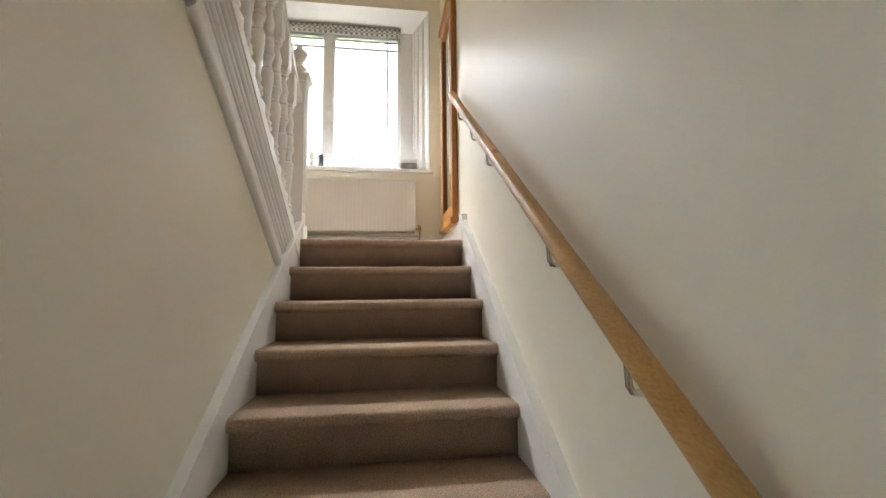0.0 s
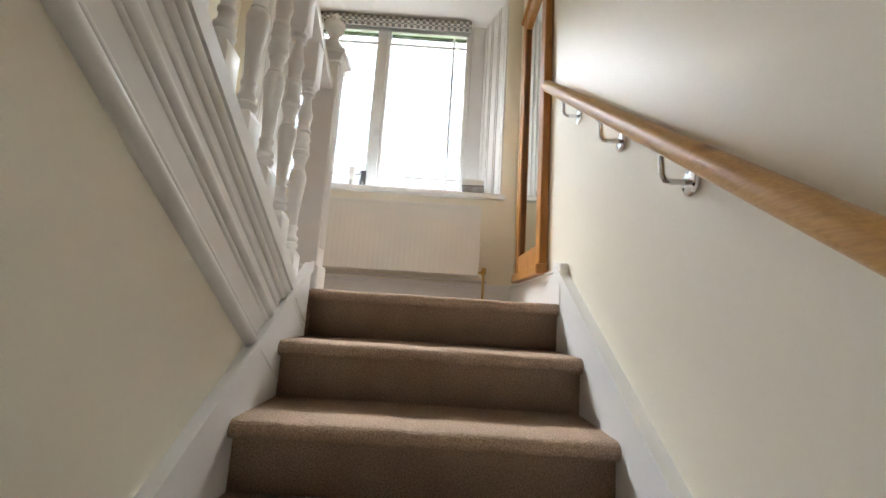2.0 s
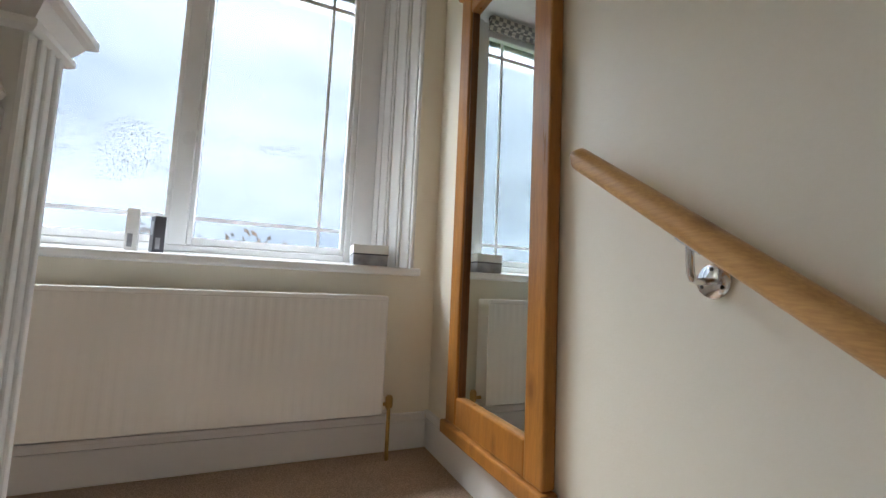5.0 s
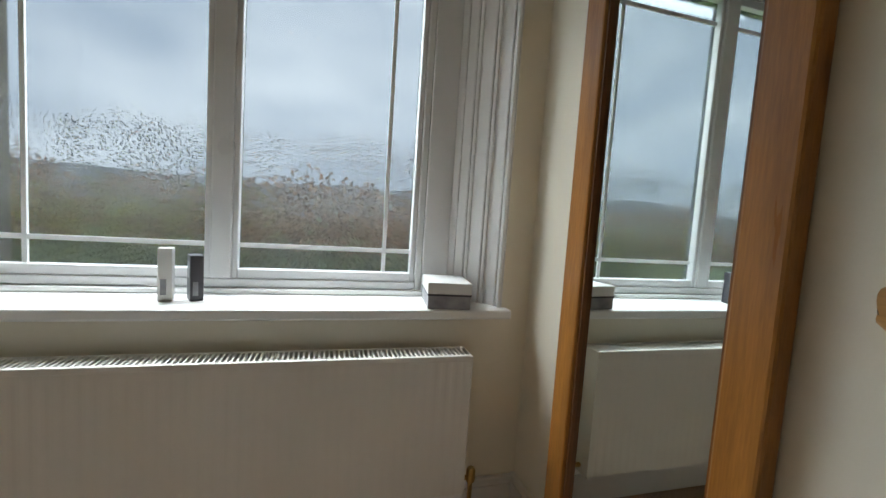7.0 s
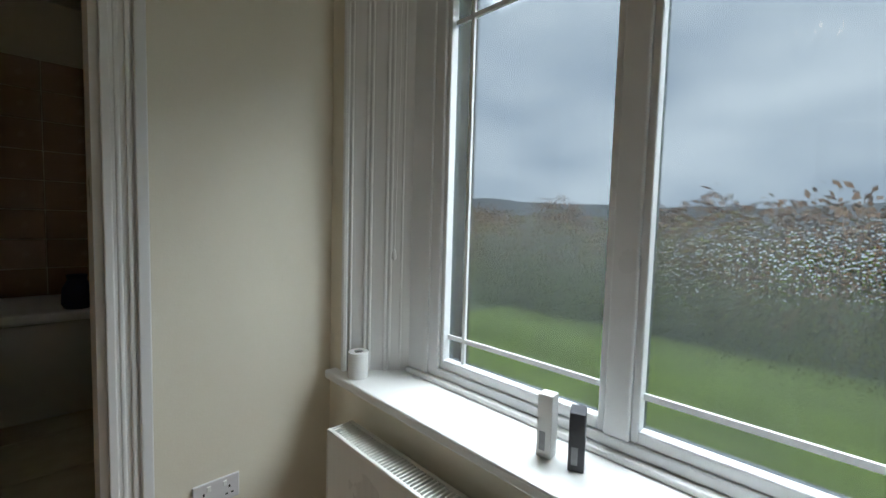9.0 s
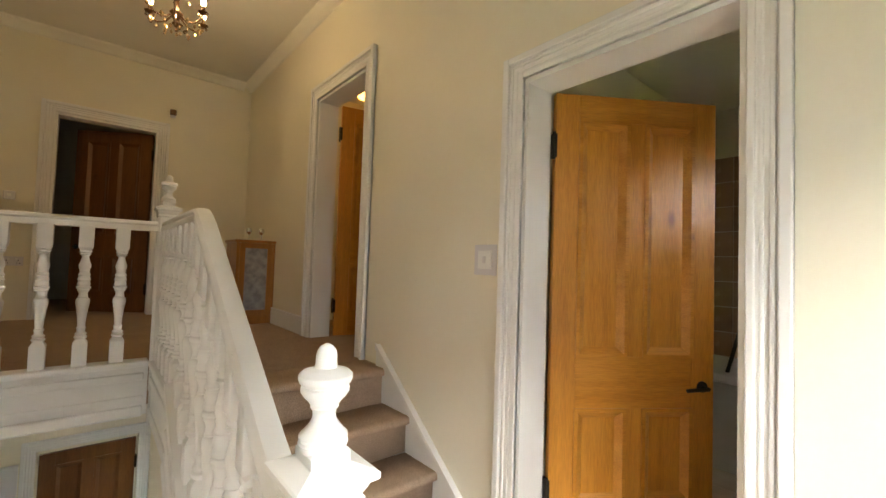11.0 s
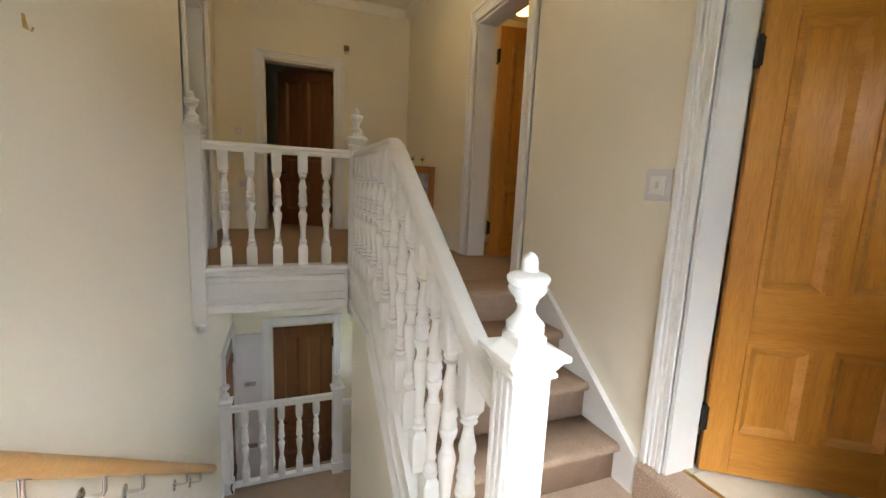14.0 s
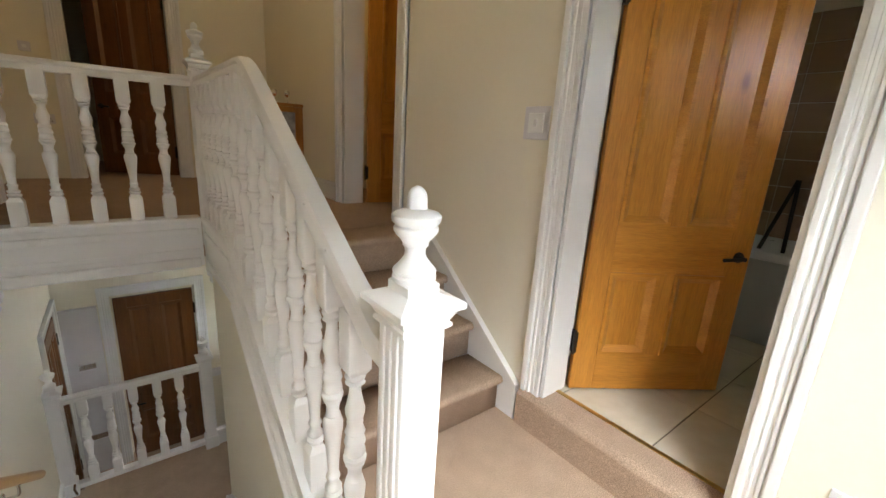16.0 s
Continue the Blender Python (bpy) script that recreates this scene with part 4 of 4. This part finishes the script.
for a, b in (((M0 + .088, Z0 + .155), (M0 + .096, Z1 - .105)), ((M1 - .096, Z0 + .155), (M1 - .088, Z1 - .105))):
    part("bead", solid(((-.036, a[0], a[1]), (-.02, b[0], b[1]))), DARKWOOD, mir)

# ---- handrail on the stair wall ----
hand = empty("wall_handrail", pose(0, 0, 0), "round varnished wooden handrail on steel brackets", "handrail")
HZ = lambda y: .936 + .713 * y
bm = bmesh.new()
tube(bm, [(.966, .156, HZ(.156) - .004), (.966, .152, HZ(.152))] + [(.966, .14 - i * .155, HZ(.14 - i * .155)) for i in range(17)], .0265, 18)
part("rail", bm, OAK, hand, smooth=True)
for yb in (-.128, -.51, -.84, -1.522, -1.88):
    z = HZ(yb)
    bm = bmesh.new()
    tube(bm, [(XR - .004, yb, z - .090), (.986, yb, z - .092), (.972, yb, z - .089), (.966, yb, z - .078), (.964, yb, z - .026)], .0068, 10)
    br = part("bracket", bm, CHROME, hand, "chrome steel bracket", smooth=True)
    bm = bmesh.new()
    lathe(bm, [(.031, 0), (.031, .004), (.026, .007), (.010, .009)], 20, Matrix.Translation((XR - .001, yb, z - .090)) @ pose(0, 0, 0, 0, -90, 0))
    part("rose", bm, CHROME, br, smooth=True)
    for k in range(3):
        a = radians(90 + 120 * k)
        bm = bmesh.new()
        lathe(bm, [(.0055, 0), (.0055, .002), (.003, .003)], 10, Matrix.Translation((XR - .006, yb + .020 * math.cos(a), z - .090 + .020 * math.sin(a))) @ pose(0, 0, 0, 0, -90, 0))
        part("screw", bm, IRON, br, smooth=True)
    bm = bmesh.new()
    cuboid(bm, (-.009, -.028, -.003), (.009, .028, .003), .002, Matrix.Translation((.965, yb, z - .030)) @ pose(0, 0, 0, 35.5))
    part("saddle", bm, CHROME, br)

# ---- plates, hooks, alarms ----
sw = empty("light_switch", pose(XL, -.535, 1.49), "white square light switch in a wide plastic surround", "light switch")
part("surround", solid(((0, -.072, -.072), (.006, .072, .072)), bevel=.003), PLATE, sw)
part("plate", solid(((.004, -.043, -.043), (.012, .043, .043)), bevel=.003), WHITE, sw)
part("rocker", solid(((.010, -.008, -.016), (.017, .008, .016)), bevel=.002), PLATE, sw)


def socket(m):
    ob = empty("power_socket", m, "white plastic double power socket on the wall", "power socket", "power sockets")
    part("plate", solid(((0, -.073, -.043), (.009, .073, .043)), bevel=.004), PLATE, ob)
    for s in (-1, 1):
        part("switch", solid(((.008, s * .025 - .006, .012), (.013, s * .025 + .006, .030)), bevel=.0015), WHITE, ob)
        # shallow dark inlays, the holes' shade put into the colour
        hole = solid(((.0085, s * .040 - .003, .0), (.0095, s * .040 + .003, .010)), ((.0085, s * .040 - .013, -.022), (.0095, s * .040 - .005, -.016)), ((.0085, s * .040 + .005, -.022), (.0095, s * .040 + .013, -.016)))
        part("pin_holes", hole, DARK, ob)
    return ob


socket(pose(XL, .772, .455))
socket(pose(.86, YU, ZU + .55, 0, 0, 90))
hook = empty("wall_hook", pose(XR, -.473, 1.785) @ Matrix.Scale(.6, 4), "small bare metal picture hook on the wall", "hook")
bm = bmesh.new()
cuboid(bm, (-.006, -.010, -.02), (0, .010, .035), .002)
tube(bm, [(-.004, 0, .02), (-.012, 0, -.02), (-.026, .002, -.028), (-.032, .003, -.012)], .004)
part("body", bm, BRASS, hook, smooth=True)
smoke = empty("smoke_alarm", pose(-.535, -2.216, ZC), "white round smoke alarm on the ceiling", "smoke alarm")
bm = bmesh.new()
lathe(bm, [(.035, -.045), (.045, -.040), (.058, -.02), (.062, -.002)], 24)
part("body", bm, PLATE, smoke, smooth=True)
bm = bmesh.new()
lathe(bm, [(.012, -.049), (.02, -.045)], 12)
part("button", bm, CARD_G, smoke)
sensor = empty("wall_sensor", pose(-.322, YU, 3.06), "small dark bell box on the end wall", "sensor")
part("body", solid(((-.03, 0, -.02), (.03, .035, .04)), bevel=.006), BRONZE, sensor)
part("cover", solid(((-.025, .0, -.05), (.025, .02, -.02)), bevel=.004), PLATE, sensor)
thermo = empty("thermostat", pose(.91, YU, 1.97), "small white thermostat on the end wall", "thermostat")
part("body", solid(((-.04, 0, -.04), (.04, .025, .04)), bevel=.006), PLATE, thermo)
part("dial", solid(((-.014, .024, -.014), (.014, .032, .014)), bevel=.003), WHITE, thermo)

# ---- chandelier ----
CX, CY = -.053, -2.365
ch = empty("chandelier", pose(CX, CY, ZC), "antique bronze chandelier with lit candle bulbs and crystal drops", "chandelier")
bm = bmesh.new()
lathe(bm, [(.012, -.05), (.03, -.04), (.052, -.015), (.055, 0)], 20)
part("ceiling_rose", bm, BRONZE, ch, smooth=True)
bm = bmesh.new()
tube(bm, [(0, 0, -.04), (0, 0, -.20)], .006)
part("rod", bm, BRONZE, ch)
bm = bmesh.new()
ring = [(.036 * math.cos(a * math.pi / 8), 0, -.235 + .036 * math.sin(a * math.pi / 8)) for a in range(17)]
tube(bm, ring, .004, 6)
part("ring", bm, BRONZE, ch)
bm = bmesh.new()
lathe(bm, [(.008, -.66), (.022, -.64), (.012, -.62), (.034, -.59), (.04, -.57), (.018, -.54), (.012, -.48), (.02, -.44), (.026, -.41), (.01, -.37), (.007, -.27)], 14)
part("stem", bm, BRONZE, ch, smooth=True)
drop_me = bpy.data.meshes.new("crystal_drop")
bm = bmesh.new()
lathe(bm, [(.001, -.03), (.009, -.02), (.006, -.005), (.001, 0)], 6)
bm.to_mesh(drop_me)
bm.free()
drop_me.materials.append(CRYSTAL)
for i in range(6):
    a = i * math.pi / 3 + .35
    c, s = math.cos(a), math.sin(a)
    bm = bmesh.new()
    tube(bm, [(r * c, r * s, z) for r, z in ((.02, -.58), (.07, -.625), (.125, -.63), (.165, -.60), (.175, -.565))], .006, 8)
    arm = part("arm", bm, BRONZE, ch, smooth=True)
    bm = bmesh.new()
    tube(bm, [(r * c, r * s, z) for r, z in ((.012, -.42), (.05, -.37), (.08, -.40), (.075, -.44))], .004, 6)
    part("scroll", bm, BRONZE, ch, smooth=True)
    at = Matrix.Translation((.175 * c, .175 * s, -.565))
    bm = bmesh.new()
    lathe(bm, [(.01, -.012), (.028, .0), (.032, .006), (.012, .008), (.011, .045)], 14, at)
    part("cup", bm, BRONZE, arm, smooth=True)
    bm = bmesh.new()
    lathe(bm, [(.008, .045), (.014, .058), (.016, .072), (.011, .09), (.004, .108), (.001, .114)], 12, at)
    part("bulb", bm, BULB, arm, "lit candle bulb", smooth=True)
    for j, (r, z) in enumerate(((.175, -.578), (.125, -.64), (.07, -.635), (.075, -.445), (.198, -.562), (.152, -.562))):
        ob = new("crystal_drop", drop_me)
        ob.parent = ch
        ob.location = (r * c, r * s, z)
    q = a + math.pi / 6
    for t in (.25, .5, .75):
        ob = new("crystal_drop", drop_me)
        ob.parent = ch
        ob.location = (.15 * math.cos(q) * (1 - .2 * t), .15 * math.sin(q) * (1 - .2 * t), -.60 - .05 * math.sin(t * 3.1))
    ob = new("crystal_drop", drop_me)
    ob.parent = ch
    ob.location = (.05 * math.cos(q), .05 * math.sin(q), -.665)

# ---- upper room lamp, cabinet ----
sl = empty("ceiling_lamp", pose(-1.62, -2.66, 3.3), "lit amber glass ceiling lamp in the upper room", "ceiling lamp")
bm = bmesh.new()
lathe(bm, [(.02, -.30), (.06, -.285), (.085, -.24), (.10, -.21), (.08, -.20)], 20)
part("shade", bm, AMBER, sl, "glowing amber glass shade", smooth=True)
bm = bmesh.new()
tube(bm, [(0, 0, -.21), (0, 0, 0)], .008)
part("rod", bm, BRASS, sl)
cab = empty("wooden_cabinet", pose(-.955, -3.72, ZU), "small glazed pine cabinet against the landing wall", "cabinet")
for x in (-.17, .17):
    part("side", solid(((x - .015, -.2, .0), (x + .015, .2, .80)), bevel=.003), PINE_Y, cab)
part("top", solid(((-.20, -.22, .80), (.20, .22, .83)), bevel=.006), PINE_Y, cab)
part("plinth", solid(((-.155, -.19, .0), (.155, .19, .09)), bevel=.003), PINE_Y, cab)
part("back", solid(((-.155, -.195, .09), (.155, -.18, .80))), DARKWOOD, cab)
dr = part("door", solid(((-.155, .185, .09), (-.105, .205, .80)), ((.105, .185, .09), (.155, .205, .80)), ((-.105, .185, .09), (.105, .205, .14)), ((-.105, .185, .75), (.105, .205, .80)), bevel=.002), PINE_Y, cab)
part("panel", solid(((-.105, .19, .14), (.105, .197, .75))), CARD_G, dr)
for x in (-.08, .04):
    g = empty("glass_ornament", pose(-.955 + x, -3.67, ZU + .83), "small clear glass stem ornament on the cabinet", "ornament", "ornaments on the cabinet")
    bm = bmesh.new()
    lathe(bm, [(.028, 0), (.028, .004), (.005, .01), (.005, .06), (.024, .08), (.028, .11), (.02, .125)], 16)
    part("body", bm, CHROME, g, smooth=True)

# ---- lower hall: side door and clutter ----
architrave("door_6_frame", 0, XR + .012, -4.40, -3.65, ZDEEP, -.42, -1, .09)
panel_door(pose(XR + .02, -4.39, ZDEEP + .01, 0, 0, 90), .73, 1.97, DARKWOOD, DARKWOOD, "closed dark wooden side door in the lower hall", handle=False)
white_door = empty("flush_door", pose(.86, YD + .003, ZDEEP), "plain white flush door beside the dark door of the lower hall", "door")
part("leaf", solid(((-.15, 0, .012), (.155, .038, 1.97)), bevel=.004), PLATE, white_door)
for z in (1.32, .47):
    part("plate", solid(((-.075, .036, z - .03), (.065, .044, z + .03)), bevel=.003), CHROME, white_door, "small dull metal plate")
key = empty("hanging_tag", pose(XR - .09, -3.19, ZLOW + .0), "small red and white tag hanging at the newel foot", "tag")
bm = bmesh.new()
tube(bm, [(0, 0, .02), (.01, .02, .09), (0, .03, .14)], .008)
part("strap", bm, BRONZE, key)
# unseen backing, added so no outside light leaks round the lower doors
structure("wall_lower_backing", solid(((XL - .2, YD - .4, LOW), (XR + .4, YD - .2, .56)), ((XR + .14, YD - .2, LOW), (XR + .3, -3.3, .56))), WALL, "unseen backing wall blocking light behind the lower hall")

# ---- lamps that the place has, and an added daylight lamp ----
lamp("chandelier_light", (CX, CY, ZC - .47), 0.7, (1.0, 0.72, 0.42), .03)
lamp("upper_room_light", (-1.62, -2.66, 2.95), .15, (1.0, 0.6, 0.25), .1)
# added area lamp, out of view above the window, standing in for sky light
sky_fill = new("added_window_daylight", bpy.data.lights.new("added_window_daylight", 'AREA'))
sky_fill.data.shape = 'RECTANGLE'
sky_fill.data.size, sky_fill.data.size_y, sky_fill.data.energy = 3.2, 1.1, 165
sky_fill.data.color = (0.93, 0.97, 1.0)
sky_fill.matrix_world = look((-.05, 2.35, 3.27), (-.05, .6, .8))

# ---- outside ----
GZ = -3.3
structure("ground", solid(((-900, 1.8, GZ - .3), (900, 1500, GZ - .02))), FIELD, "pale winter fields reaching to the horizon", "ground")
structure("lawn", solid(((-14, 1.8, GZ - .1), (16, 19.2, GZ))), GRASS, "green mown lawn below the window", "lawn")


def foliage(name, mat, centres, leaf, count, label):
    """Many small leaf blades scattered through lumpy crowns."""
    rng = random.Random(len(name) + count)
    verts, faces = [], []
    for (cx, cy, cz, rx, ry, rz) in centres:
        for _ in range(count):
            d = Vector((rng.gauss(0, 1), rng.gauss(0, 1), rng.gauss(0, 1))).normalized()
            r = rng.uniform(.55, 1.0) * (1 + .25 * noise.noise(d * 2.3 + Vector((cx, cy, cz))))
            p = Vector((cx + d.x * rx * r, cy + d.y * ry * r, cz + d.z * rz * r))
            u = Vector((rng.gauss(0, 1), rng.gauss(0, 1), rng.gauss(0, 1))).normalized() * leaf * rng.uniform(.6, 1.4)
            v = u.cross(Vector((rng.gauss(0, 1), rng.gauss(0, 1), rng.gauss(0, 1)))).normalized() * leaf * .6
            i = len(verts)
            verts += [p - u, p + v, p + u, p - v]
            faces.append((i, i + 1, i + 2, i + 3))
    me = bpy.data.meshes.new(name)
    me.from_pydata(verts, [], faces)
    me.materials.append(mat)
    return tagged(new(name, me), label, "shrubs", kind="stuff")


rng = random.Random(5)
foliage("hedge", LEAF_G, [(-15 + i * 1.5, 19.8 + rng.uniform(-.5, .5), GZ + 1.1, 1.4, 1.0, 1.5 + rng.uniform(0, .5)) for i in range(21)], .09, 900, "dark green clipped hedge behind the lawn")
foliage("russet_shrubs", LEAF_B, [(-4 + i * 2.1, 23 + rng.uniform(-1, 1), GZ + 2.3, 2.0, 1.5, 2.3 + rng.uniform(0, 1)) for i in range(10)], .12, 800, "russet winter shrubs behind the hedge")
foliage("olive_shrubs", LEAF_O, [(-22 + i * 2.3, 24 + rng.uniform(-1, 1), GZ + 2.4, 2.1, 1.6, 2.4 + rng.uniform(0, 1)) for i in range(9)], .12, 800, "olive green shrubs behind the hedge")
foliage("tree_belt", LEAF_B, [(-60 + i * 4.2, 44 + rng.uniform(-4, 4), GZ + 3.0, 4.2, 3, 3.4 + rng.uniform(0, 2.2)) for i in range(30)], .35, 700, "bare brown belt of trees beyond the shrubs")
hb = bmesh.new()
prev = None
for i in range(81):
    x = -400 + i * 10
    z = GZ + 16 + 9 * noise.noise(Vector((x * .008, 3.1, 0))) + 2.5 * noise.noise(Vector((x * .05, 1.1, 0)))
    row = [hb.verts.new((x, 190, GZ - 1)), hb.verts.new((x, 215, z)), hb.verts.new((x, 300, GZ - 1))]
    if prev:
        for k in (0, 1):
            hb.faces.new((prev[k], row[k], row[k + 1], prev[k + 1]))
    prev = row
structure("backdrop_hills", hb, HILL, "grey wooded hills on the horizon", "hills")

# ---- bathroom floor tiles, square to the walls ----
tile_me = bpy.data.meshes.new("floor_tile")
bm = solid(((.003, .003, -.008), (.447, .447, 0)), bevel=.002)
bm.to_mesh(tile_me)
bm.free()
tile_me.materials.append(TILE)
for i in range(5):
    for j in range(5):
        ob = new("tile", tile_me)
        ob.parent = bath_floor
        ob.location = (-1.262 - .45 * (i + 1), -.73 + .45 * j, BZ + .002)
        if j == 0:
            ob.location.y, ob.scale.y = -.497, .48
        if j == 4:
            ob.scale.y = .50
